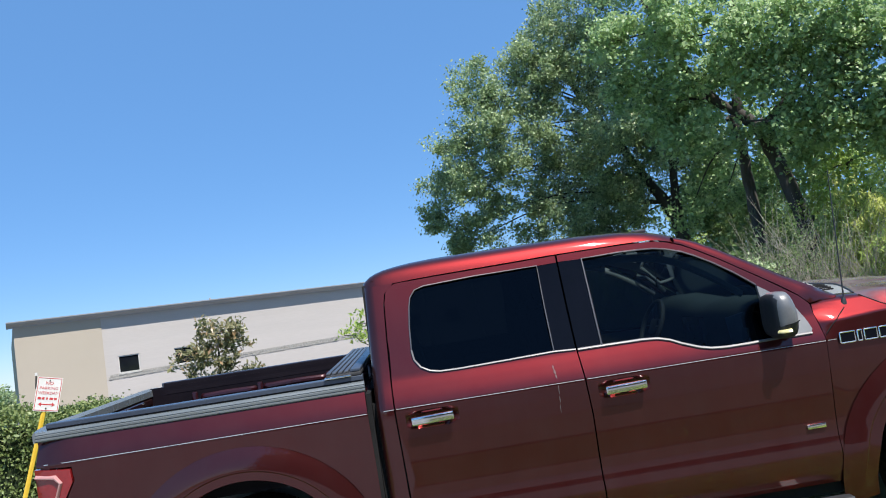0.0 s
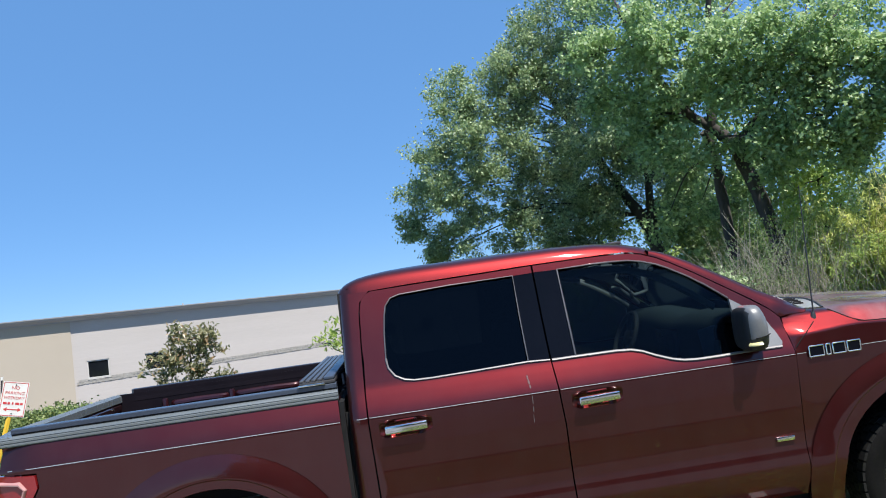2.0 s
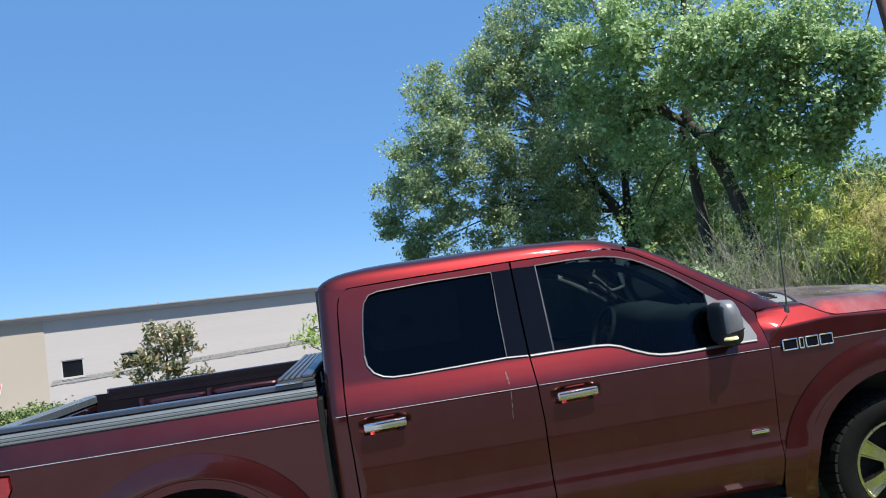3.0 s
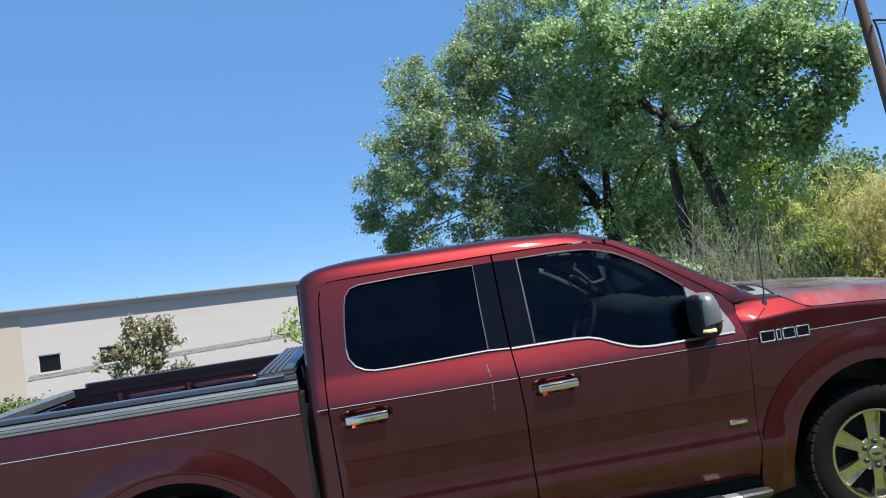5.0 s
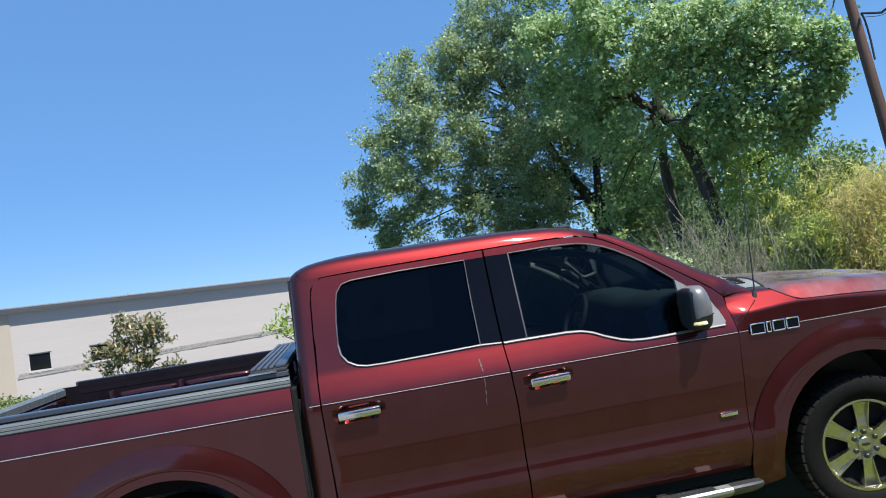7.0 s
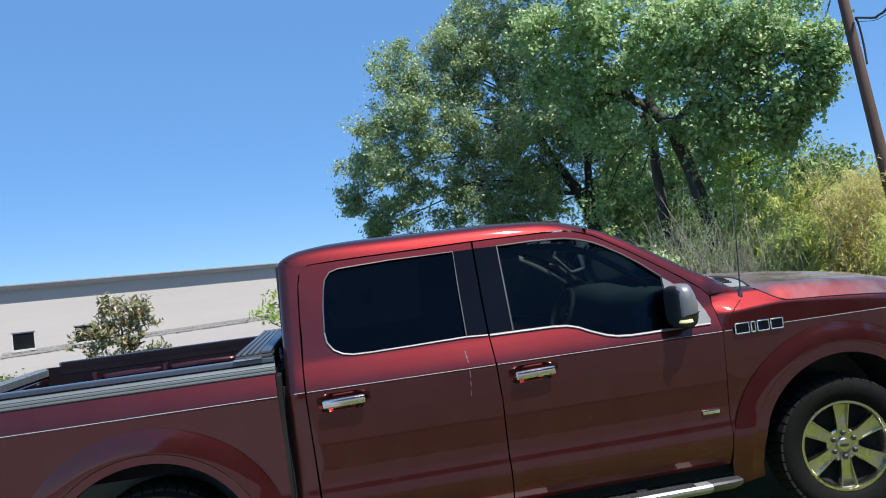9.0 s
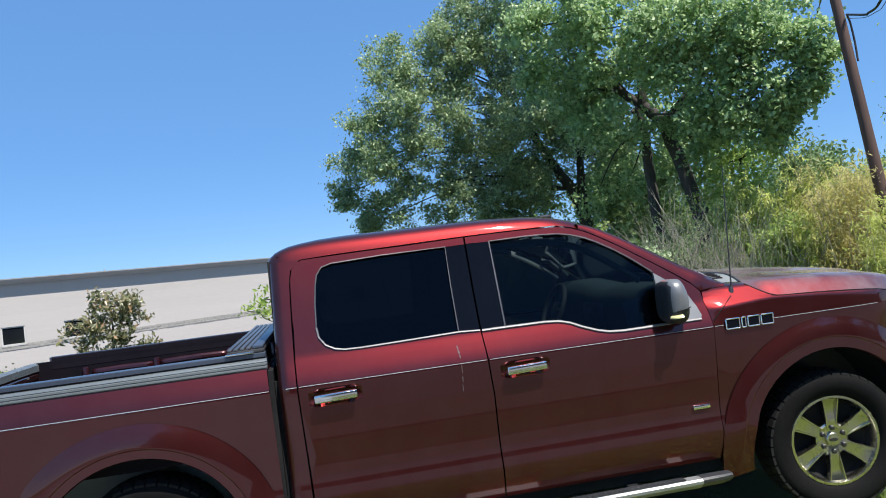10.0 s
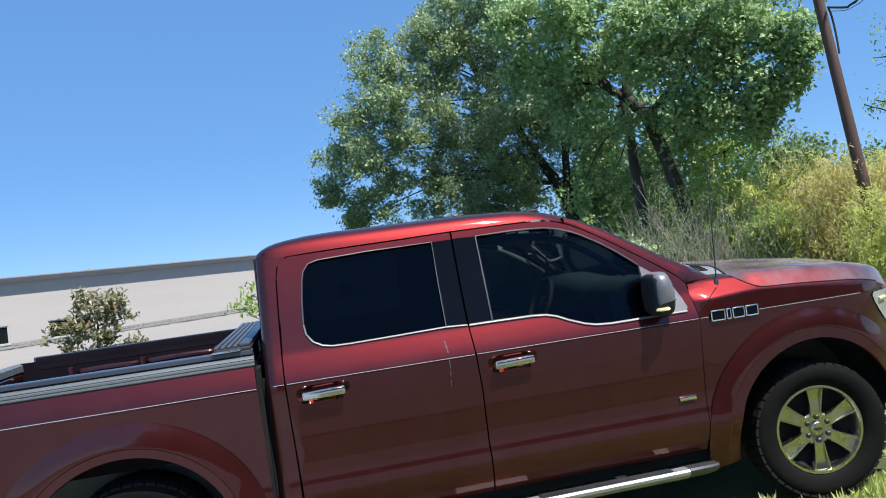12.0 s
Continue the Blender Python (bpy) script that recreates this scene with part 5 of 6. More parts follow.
for a in (0.2, 2.94, 4.71):
    tube(bm, [m @ Vector((0.04 * math.cos(a), 0.04 * math.sin(a), -.02)), m @ Vector((0.18 * math.cos(a), 0.18 * math.sin(a), 0))], 0.014, 6)
box(bm, -0.06, 0.06, -0.07, 0.07, -0.05, 0.0, 0.02, m)
part("steering_wheel", bm, INTERIOR, truck, "black steering wheel")
part("rear_view_mirror", boxed(-1.16, -1.13, 0.87, 1.13, 1.68, 1.75, 0.012), GLOSS_BLACK, truck, "dark inner mirror")
bm = tube(bmesh.new(), [(-1.14, 1.0, 1.68), (-1.14, 1.0, 1.56)], 0.003, 5)
box(bm, -1.15, -1.13, 0.985, 1.015, 1.52, 1.56, 0.008)
part("hanging_tag", bm, PLASTIC, truck, "small thing hanging from the mirror")
part("grab_handle", tube(bmesh.new(), [(-1.05, 1.70, 1.60), (-1.00, 1.66, 1.58), (-0.88, 1.70, 1.48), (-0.85, 1.74, 1.46)], 0.014, 8), HEADLINING, truck, "grey pillar grab handle")
bm = grid(bmesh.new(), [[(x, y, 1.835 - 0.02 * abs(y - 1) - (0.05 if x > -1.4 else 0)) for y in (0.25, 0.6, 1.0, 1.4, 1.75)] for x in (-2.95, -2.2, -1.5, -1.3)])
part("headliner", bm, HEADLINING, truck, "pale grey headliner", smooth=False)

for far in (False, True):
    pts = [(-1.90, 0.285, 1.735), (-1.62, 0.285, 1.735), (-1.45, 0.28, 1.725), (-1.28, 0.28, 1.68), (-1.10, 0.275, 1.575), (-0.93, 0.255, 1.445)]
    bm = tube(bmesh.new(), smooth_line([(x, 2 * MID - y if far else y, z) for x, y, z in pts], 4), 0.028, 8, 0.5)
    part("inner_frame_trim", bm, HEADLINING, truck, "pale inner door-frame trim")
# far windscreen pillar: pale trim with a dark recess for its grab handle
ring = [(-1.035, 1.660), (-1.010, 1.690), (-0.925, 1.690), (-0.895, 1.672), (-0.815, 1.575), (-0.825, 1.545), (-0.900, 1.530), (-0.930, 1.545)]
part("pillar_trim", tube(bmesh.new(), smooth_line([(x, 1.62, z) for x, z in ring + ring[:1]], 3)[:-1], 0.018, 8, 0.6, closed=True), HEADLINING, truck, "pale trim round the pillar handle recess")
rows = []
for x, z in ((-1.20, 1.76), (-1.03, 1.70), (-0.80, 1.60), (-0.60, 1.49), (-0.46, 1.40)):
    rows.append([(x, 1.70, z + 0.03), (x - 0.02, 1.66, z), (x - 0.05, 1.70, z - 0.05)])
part("far_pillar_trim", grid(bmesh.new(), rows), HEADLINING, truck, "pale inner trim of the windscreen pillar")
part("near_grab_handle", tube(bmesh.new(), smooth_line([(-1.115, 0.275, 1.578), (-1.100, 0.31, 1.575), (-1.00, 0.30, 1.515), (-0.985, 0.265, 1.500)], 4), 0.010, 8), HEADLINING, truck, "grey grab handle on the pillar")
m = Matrix.Translation((-0.955, 0.30, 1.262)) @ Matrix.Rotation(radians(-10), 4, "Y") @ Matrix.Rotation(radians(8), 4, "X")
part("paper_folder", boxed(-0.065, 0.065, -0.004, 0.004, -0.085, 0.075, 0.003, m), PAPER, truck, "pale blue paper folder tucked by the dashboard")
for y in (0.62, 1.38):
    part("sun_visor", boxed(-1.30, -1.12, y - 0.19, y + 0.19, 1.755, 1.772, 0.006), HEADLINING, truck, "folded pale sun visor")


# ---- planting and street things ----
def limb(bm, pts, r0, r1, sides=9, wob=0.04, seed=0):
    rg = random.Random(seed)
    line = smooth_line(pts, 5)
    n = len(line)
    line = [p + Vector((rg.uniform(-wob, wob), rg.uniform(-wob, wob), 0)) if 0 < i < n - 1 else p for i, p in enumerate(line)]
    tube(bm, line, [(r0 + (r1 - r0) * (i / (n - 1)) ** 0.8) * (1 + 0.08 * math.sin(3.1 * i + seed)) for i in range(n)], sides)


def branches(bm, rng, starts, ends, r0=0.05):
    """Thin boughs from points on the trunk out into the crown."""
    for i, e in enumerate(ends):
        e = Vector(e)
        s = min(starts, key=lambda q: (Vector(q) - e).length + 2.0 * max(0, q[2] - e.z))
        s = Vector(s)
        mid = (s + e) / 2 + Vector((rng.normal() * 0.2, rng.normal() * 0.2, 0.25 * (e - s).length * 0.4))
        limb(bm, [s, mid, e], r0 * (0.7 + 0.3 * (e - s).length / 3), 0.010, 6, 0.03, i)


# poplar-like tree with a forked leaning trunk
POPLAR = [(2.28, 11.23, 6.88, 0.63), (3.05, 10.53, 6.80, 0.78), (3.78, 9.92, 6.33, 0.82), (4.57, 9.33, 6.17, 0.81), (5.25, 8.82, 5.81, 0.80), (5.81, 8.38, 5.60, 0.69), (6.31, 8.03, 5.17, 0.44), (6.52, 7.84, 4.82, 0.23), (6.39, 8.04, 4.48, 0.23), (2.70, 11.60, 5.97, 0.58), (3.36, 10.93, 5.89, 0.68), (4.55, 11.37, 6.06, 0.54), (4.66, 9.53, 5.38, 0.65), (5.29, 9.03, 5.00, 0.69), (5.86, 8.59, 4.80, 0.63), (6.16, 8.40, 4.18, 0.34), (5.89, 8.76, 3.98, 0.44), (5.49, 9.10, 4.16, 0.58), (4.91, 9.31, 4.28, 0.44), (3.18, 11.63, 5.17, 0.52), (4.01, 11.48, 5.31, 0.47)]
# upper crown out of view, its high blobs added to shade the darker tree
POPLAR_TOP = [(3.35, 12.46, 8.56, 1.07), (4.69, 11.99, 8.33, 1.21), (6.00, 11.43, 8.06, 1.21), (7.00, 10.68, 7.47, 1.12), (7.40, 9.95, 6.99, 0.68), (5.96, 12.71, 9.86, 1.24), (4.3, 12.4, 10.5, 1.2), (4.2, 13.3, 11.2, 1.35), (5.7, 13.2, 11.4, 1.5), (7.2, 13.0, 11.2, 1.5), (4.8, 12.9, 13.2, 1.5), (6.4, 12.6, 13.4, 1.5), (7.7, 12.3, 9.7, 1.1)]
POPLAR_LOW = [(4.85, 10.38, 4.32, 0.25), (5.17, 10.19, 3.77, 0.27), (5.40, 9.90, 4.01, 0.29), (4.55, 10.10, 5.22, 0.37), (6.06, 8.82, 3.65, 0.26), (3.70, 10.63, 4.74, 0.42), (3.32, 11.07, 4.46, 0.42), (4.20, 10.59, 4.38, 0.32), (4.38, 9.51, 5.17, 0.40), (4.65, 9.35, 4.76, 0.35)]
POPLAR_BACK = [(6.02, 11.38, 4.19, 0.54), (6.23, 11.38, 3.40, 0.54), (5.79, 11.85, 3.40, 0.48), (5.62, 12.40, 4.20, 0.56), (6.24, 10.88, 4.31, 0.46), (4.87, 12.84, 3.68, 0.56), (4.75, 13.35, 4.35, 0.65), (6.34, 10.33, 3.68, 0.39), (5.27, 11.87, 4.91, 0.55), (4.29, 13.66, 3.46, 0.58)]
tree = thing("tree", "tall broad-leaved tree with a dark forked leaning trunk", "tree", "trees behind the truck")
bm = bmesh.new()
zg = ground_z(0, 11)
TR = [(5.75, 10.95, zg - 0.1), (5.62, 10.93, 1.2), (5.46, 10.90, 2.35), (5.38, 10.89, 2.70), (5.13, 10.91, 3.69), (4.84, 10.92, 4.53), (4.51, 10.99, 4.95), (4.13, 11.09, 5.31), (3.5, 11.1, 6.3), (3.0, 11.0, 7.6)]
LIMB = [(4.98, 10.85, 4.15), (5.16, 10.45, 4.82), (5.58, 10.09, 5.32), (5.98, 9.71, 5.80), (6.20, 9.55, 5.84)]
UPPER = [(4.51, 10.99, 4.95), (4.55, 10.82, 5.57), (4.55, 10.39, 6.88), (4.6, 9.8, 8.6)]
limb(bm, TR, 0.24, 0.06, 12, 0.02, 1)
limb(bm, [(4.86, 11.72, zg - 0.1), (4.80, 11.64, 2.0), (4.75, 11.58, 3.56), (4.71, 11.47, 4.37), (4.48, 11.3, 4.93)], 0.14, 0.09, 10, 0.02, 2)
limb(bm, LIMB, 0.12, 0.04, 9, 0.03, 3)
limb(bm, UPPER, 0.12, 0.04, 9, 0.03, 4)
branches(bm, np.random.default_rng(3), TR[5:] + LIMB[2:] + UPPER[1:], [b[:3] for b in POPLAR + POPLAR_TOP + POPLAR_BACK], 0.045)
part("trunk", bm, BARK, tree, "dark furrowed bark")
rng = np.random.default_rng(11)
at = np.concatenate([clumps(rng, lobes(rng, POPLAR, 14), 80, 29, 0.10, 0.4), clumps(rng, POPLAR, 10, 26, 0.22, 0.2), clumps(rng, lobes(rng, POPLAR_LOW, 7), 90, 20, 0.15, 0.2), clumps(rng, lobes(rng, POPLAR_BACK, 9), 60, 24, 0.14, 0.2), clumps(rng, lobes(rng, POPLAR_TOP, 8), 34, 34, 0.14, 0.3)])
at = bare(at, [TR[2:8], LIMB], 0.28)
# leaves between the fork and the camera are thinned, so that trunk and limb show through
for k in range(1, 3):
    at = bare(at, [[(x - 0.30 * k, y - 0.56 * k, z - 0.08 * k) for x, y, z in line] for line in (TR[3:8], LIMB[:4])], 0.20, 0.6)
crown("crown", rng, at, 0.078, LEAF_POPLAR, tree, "fresh green leaves in loose clumps", width=0.85, droop=0.5, up=0.66)

# darker tree behind it
DARK = [(-0.34, 15.34, 7.59, 0.66), (0.42, 15.05, 7.14, 0.61), (-0.14, 15.11, 6.50, 0.70), (-1.00, 15.82, 6.11, 0.72), (-1.46, 16.34, 5.24, 0.59), (-0.76, 15.51, 5.00, 0.70), (0.34, 15.46, 5.56, 0.75), (-1.79, 16.68, 4.50, 0.40), (-1.10, 16.30, 4.02, 0.47), (-1.22, 16.36, 3.55, 0.28), (-0.22, 15.98, 4.18, 0.72), (0.99, 15.23, 8.26, 0.59), (1.22, 15.43, 6.38, 0.76), (1.70, 15.32, 7.54, 0.87), (0.70, 16.34, 3.42, 0.51), (1.35, 16.07, 4.64, 0.84), (2.24, 15.92, 5.47, 0.94), (2.24, 16.41, 3.64, 0.74), (2.81, 15.68, 6.78, 0.94), (3.31, 16.22, 4.45, 0.90), (3.03, 16.24, 3.12, 0.52), (3.73, 15.87, 5.70, 0.92), (2.01, 15.29, 8.67, 0.89), (3.12, 15.60, 8.15, 0.96)]
DARK_CORE = [(4.52, 15.92, 7.02, 1.10), (4.40, 16.70, 4.58, 0.79), (5.70, 16.66, 5.11, 0.97), (4.36, 15.76, 8.44, 1.11), (5.48, 16.48, 6.43, 1.13), (6.41, 16.26, 5.62, 0.81), (2.84, 15.89, 10.22, 1.10), (4.26, 15.73, 10.06, 1.11), (5.80, 16.76, 4.19, 0.72), (6.63, 16.70, 4.43, 0.62), (7.34, 16.11, 3.66, 0.61), (7.70, 15.80, 4.64, 0.58), (8.02, 14.67, 2.96, 0.65)]
DARK_LOW = [(4.96, 14.20, 5.22, 0.64), (5.58, 14.61, 4.50, 0.53), (3.29, 15.36, 3.84, 0.61), (4.33, 14.85, 5.44, 0.56), (3.84, 15.35, 4.83, 0.62), (5.24, 15.09, 4.51, 0.54), (2.61, 15.18, 4.35, 0.79), (2.72, 14.93, 5.57, 0.88), (4.00, 14.89, 5.82, 0.77), (4.30, 13.38, 5.19, 0.60), (4.80, 13.28, 4.62, 0.43), (3.16, 13.67, 5.80, 0.69), (2.18, 15.55, 4.00, 0.70), (1.44, 15.84, 3.89, 0.68), (2.25, 15.73, 3.08, 0.52), (6.47, 14.29, 3.76, 0.37), (6.55, 13.60, 4.36, 0.33)]
tree = thing("tree", "dense dark-leaved tree with twin trunks", "tree", "trees behind the truck")
bm = bmesh.new()
TL = [(4.75, 15.74, zg - 0.1), (4.73, 15.74, 2.78), (4.43, 15.85, 3.86), (4.08, 15.97, 4.57), (3.62, 16.13, 5.61), (2.96, 16.33, 6.95), (2.5, 16.8, 8.2)]
limb(bm, TL, 0.22, 0.07, 12, 0.02, 6)
limb(bm, [(4.75, 15.74, 2.5), (4.72, 15.75, 3.2), (4.77, 15.73, 4.68), (4.98, 15.64, 6.25), (4.6, 16.3, 8.0)], 0.17, 0.05, 10, 0.02, 7)
branches(bm, np.random.default_rng(4), TL[2:] + [(4.77, 15.73, 4.68)], [b[:3] for b in DARK + DARK_CORE], 0.03)
part("trunk", bm, BARK, tree, "dark bark")
rng = np.random.default_rng(12)
at = np.concatenate([clumps(rng, lobes(rng, DARK, 15), 110, 34, 0.09, 0.4), clumps(rng, DARK, 20, 30, 0.20, 0.2), clumps(rng, lobes(rng, DARK_LOW, 9), 84, 36, 0.12, 0.2), clumps(rng, lobes(rng, DARK_CORE, 9), 54, 36, 0.13, 0.3)])
at = bare(at, [TL[1:6], [(4.72, 15.75, 3.2), (4.77, 15.73, 4.68)]], 0.4)
# thinned towards the camera here as well, to show the trunk
for k in range(1, 4):
    at = bare(at, [[(x - 0.2 * k, y - 0.56 * k, z - 0.06 * k) for x, y, z in TL[1:5]]], 0.25, 0.4)
crown("crown", rng, at, 0.070, LEAF_FICUS, tree, "small dark glossy leaves", width=0.62, droop=0.2, up=0.55)

# light-leaved small tree between the fork and the bamboo
YOUNG = [(5.62, 10.35, 3.27, 0.48), (6.01, 9.85, 3.47, 0.52), (6.30, 9.42, 3.46, 0.44), (5.64, 9.93, 2.70, 0.47), (5.50, 10.70, 2.80, 0.36), (5.96, 9.36, 2.83, 0.48), (5.74, 9.90, 2.13, 0.52), (5.47, 10.52, 2.18, 0.45)]
tree = thing("tree", "sunlit yellow-green small tree beside the bamboo", "tree", "trees behind the truck")
bm = bmesh.new()
TY = [(5.95, 9.97, 0.05), (5.95, 9.97, 1.2), (5.95, 9.97, 2.4), (5.95, 9.97, 3.4)]
limb(bm, TY, 0.06, 0.02, 8, 0.02, 9)
branches(bm, np.random.default_rng(7), TY[1:], [b[:3] for b in YOUNG], 0.02)
part("trunk", bm, BARK, tree)
rng = np.random.default_rng(14)
crown("crown", rng, clumps(rng, lobes(rng, YOUNG, 8), 80, 14, 0.10, 0.3), 0.080, LEAF_YOUNG, tree, "small yellow-green leaves", width=0.5, droop=0.3)

# slender feathery tree at the edge of the view
FEATHER = [(8.25, 7.80, 5.15, 0.26), (8.18, 7.85, 4.5, 0.14), (7.95, 8.02, 3.78, 0.20), (8.25, 7.8, 3.85, 0.26), (8.75, 7.4, 4.6, 0.55), (8.9, 7.3, 5.6, 0.6), (8.6, 7.5, 6.6, 0.5)]
tree = thing("tree", "slender tree with sparse feathery green sprays", "tree", "trees behind the truck")
bm = bmesh.new()
TF = [(9.4, 6.9, 0.1), (9.3, 6.95, 2.5), (9.0, 7.1, 4.2), (8.8, 7.3, 6.0)]
limb(bm, TF, 0.11, 0.03, 9, 0.03, 8)
branches(bm, np.random.default_rng(6), TF[1:], [b[:3] for b in FEATHER] + [(7.75, 8.1, 3.74), (7.95, 7.95, 4.55)], 0.02)
part("trunk", bm, BARK, tree)
rng = np.random.default_rng(13)
crown("crown", rng, clumps(rng, FEATHER, 90, 18, 0.13, 0.3), 0.075, LEAF_YOUNG, tree, "sparse light green sprays", width=0.4, droop=0.4)

# small broad-leaved evergreens in front of the building
def shrub_tree(name, label, blobs, leaf, mat, seed, trunk, per, n):
    t = thing(name, label, "tree", "small trees by the building")
    g = bmesh.new()
    limb(g, trunk, 0.07, 0.02, 8, 0.02, seed)
    branches(g, np.random.default_rng(seed), trunk[1:], [b[:3] for b in blobs], 0.02)
    part("trunk", g, BARK, t)
    r = np.random.default_rng(seed)
    crown("crown", r, clumps(r, blobs, per, n, 0.10, 0.4), leaf, mat, t, "stiff leaves in upright tufts", width=0.42, droop=-0.3, up=0.5)


shrub_tree("magnolia_tree", "small magnolia with glossy green and bronze leaves", [(-8.67, 19.36, 2.30, 0.52), (-9.04, 19.25, 2.38, 0.34), (-8.32, 19.44, 2.38, 0.32), (-9.50, 19.14, 1.75, 0.36), (-8.91, 19.31, 1.64, 0.58), (-9.85, 19.02, 1.66, 0.24), (-9.35, 19.18, 1.21, 0.36), (-8.65, 19.37, 1.08, 0.36), (-8.20, 19.5, 2.04, 0.32), (-8.45, 19.45, 1.48, 0.36), (-8.07, 19.51, 1.10, 0.16), (-7.74, 19.58, 1.08, 0.14)],
           0.150, LEAF_MAGNOLIA, 21, [(-8.8, 19.3, 0.1), (-8.8, 19.3, 0.9), (-8.8, 19.3, 1.6), (-8.7, 19.3, 2.3)], 84, 20)
shrub_tree("young_tree", "young light-green tree against the building wall", [(-4.3, 20.05, 1.95, 0.42), (-4.65, 20.0, 1.65, 0.30), (-4.0, 20.1, 1.5, 0.45), (-5.0, 20.0, 1.66, 0.14), (-3.6, 20.2, 2.0, 0.5)],
           0.16, LEAF_YOUNG, 22, [(-3.9, 20.1, 0.1), (-3.9, 20.1, 1.0), (-4.0, 20.1, 1.9)], 60, 10)
shrub_tree("tree", "bluish-green tree standing beyond the hedge", [(-18.2, 22.6, 1.5, 0.9), (-17.2, 22.6, 1.15, 0.55), (-17.6, 22.8, 0.7, 0.8), (-19.0, 22.4, 1.6, 1.1)],
           0.14, LEAF_FICUS, 23, [(-18.2, 22.6, 0.1), (-18.2, 22.6, 0.8), (-18.2, 22.6, 1.5)], 90, 18)

# clipped hedge
hedge = thing("hedge", "dense clipped green hedge along the verge", "hedge")
rng = np.random.default_rng(31)
n = 85000
u = rng.random(n)
x = -22 + 15.7 * u ** 0.8
face = rng.random(n)
dep = 0.9
yy = np.where(face < 0.55, 5.75 + 0.07 * rng.normal(size=n), 5.7 + dep * rng.random(n))
yy = yy + 0.46 * (x + 7.46) * 0.45
zz = np.where(face < 0.55, 0.15 + 1.02 * rng.random(n), 1.17 + 0.05 * rng.normal(size=n))
zz = zz + 0.06 * np.sin(x * 2.1) * (zz > 0.9) + 0.05 * np.sin(x * 5.3 + 1)
yy = yy + 0.06 * np.sin(x * 3.7) + 0.05 * np.sin(zz * 6 + x)
crown("foliage", rng, np.stack([x, yy, zz], 1), 0.046, LEAF_HEDGE, hedge, "small bright green leaves", width=0.6, droop=-0.2, up=0.4)
# sheet behind the leaves, coloured dark for the hedge's inner shade
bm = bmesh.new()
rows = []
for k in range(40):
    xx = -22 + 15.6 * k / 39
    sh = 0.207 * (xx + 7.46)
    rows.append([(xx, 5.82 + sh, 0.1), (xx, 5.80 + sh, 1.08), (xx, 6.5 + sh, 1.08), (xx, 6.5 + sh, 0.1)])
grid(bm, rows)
part("inner_shade", bm, worn("hedge_inner_shade", (0.012, 0.02, 0.006), (0.03, 0.045, 0.012), 8, (0.9, 1.0), 0, 30, 0.6), hedge, "dark sheet standing for the shade inside the hedge", smooth=False)

# parking sign on a leaning yellow post
S_TL, S_TR, S_BR, S_BL = Vector((-6.89, 4.55, 1.64)), Vector((-6.69, 4.65, 1.58)), Vector((-6.77, 4.61, 1.25)), Vector((-6.98, 4.51, 1.30))
cen = (S_TL + S_TR + S_BR + S_BL) / 4
ax = ((S_TR - S_TL) + (S_BR - S_BL)).normalized()
ay = ((S_TL - S_BL) + (S_TR - S_BR)).normalized()
ay = (ay - ax * ay.dot(ax)).normalized()
az = ax.cross(ay)
SIGN = Matrix(((ax.x, ay.x, az.x, cen.x), (ax.y, ay.y, az.y, cen.y), (ax.z, ay.z, az.z, cen.z), (0, 0, 0, 1)))
SW, SH = 0.245, 0.365
sign = thing("parking_sign", "white no-parking sign with red lettering on a leaning yellow post", "sign")
plate = part("sign_plate", boxed(-SW / 2, SW / 2, -SH / 2, SH / 2, -0.004, 0.0, 0.0015, SIGN), SIGN_WHITE, sign, "white enamelled plate", smooth=False)
bm = bmesh.new()
b = 0.006
for a in ((-SW / 2 + b, SW / 2 - b, SH / 2 - 2 * b, SH / 2 - b), (-SW / 2 + b, SW / 2 - b, -SH / 2 + b, -SH / 2 + 2 * b), (-SW / 2 + b, -SW / 2 + 2 * b, -SH / 2 + 2 * b, SH / 2 - 2 * b), (SW / 2 - 2 * b, SW / 2 - b, -SH / 2 + 2 * b, SH / 2 - 2 * b)):
    box(bm, *a, 0.0005, 0.002, m=SIGN)
part("border", bm, SIGN_RED, plate, "thin red border", smooth=False)
for word, y, size in (("NO", 0.118, 0.050), ("PARKING", 0.064, 0.044), ("WEEKDAY", 0.012, 0.042)):
    text_mesh("lettering", word, size, 0.0008, SIGN_RED, plate, SIGN @ Matrix.Translation((0, y, 0.0015)), "red lettering")
bm = bmesh.new()
for x0, x1 in ((-0.095, -0.060), (-0.052, -0.028), (-0.012, 0.004), (0.020, 0.058), (0.066, 0.092)):
    box(bm, x0, x1, -0.058, -0.034, 0.0005, 0.002, m=SIGN)
box(bm, -0.055, 0.055, -0.115, -0.104, 0.0005, 0.002, m=SIGN)
part("small_print", bm, SIGN_RED, plate, "line of small red print", smooth=False)
for s in (-1, 1):
    bm = bmesh.new()
    bm.faces.new([bm.verts.new(SIGN @ Vector((s * p, q, 0.0018))) for p, q in ((0.085, -0.1095), (0.052, -0.088), (0.052, -0.131))])
    part("arrow_head", bm, SIGN_RED, plate, "red arrow head", smooth=False)
for y in (0.150, -0.150):
    part("bolt", tube(bmesh.new(), [SIGN @ Vector((0, y, -0.004)), SIGN @ Vector((0, y, 0.006))], 0.007, 8), ALLOY_DARK, plate)
foot = Vector((-7.09, 4.45, 0.40)) + (Vector((-7.09, 4.45, 0.40)) - cen) * 0.32
foot.z = ground_z(0, 4.5) - 0.05
back_off = az * -0.03
post = bmesh.new()
tube(post, [foot + back_off, cen + ay * 0.10 + back_off], 0.026, 6)
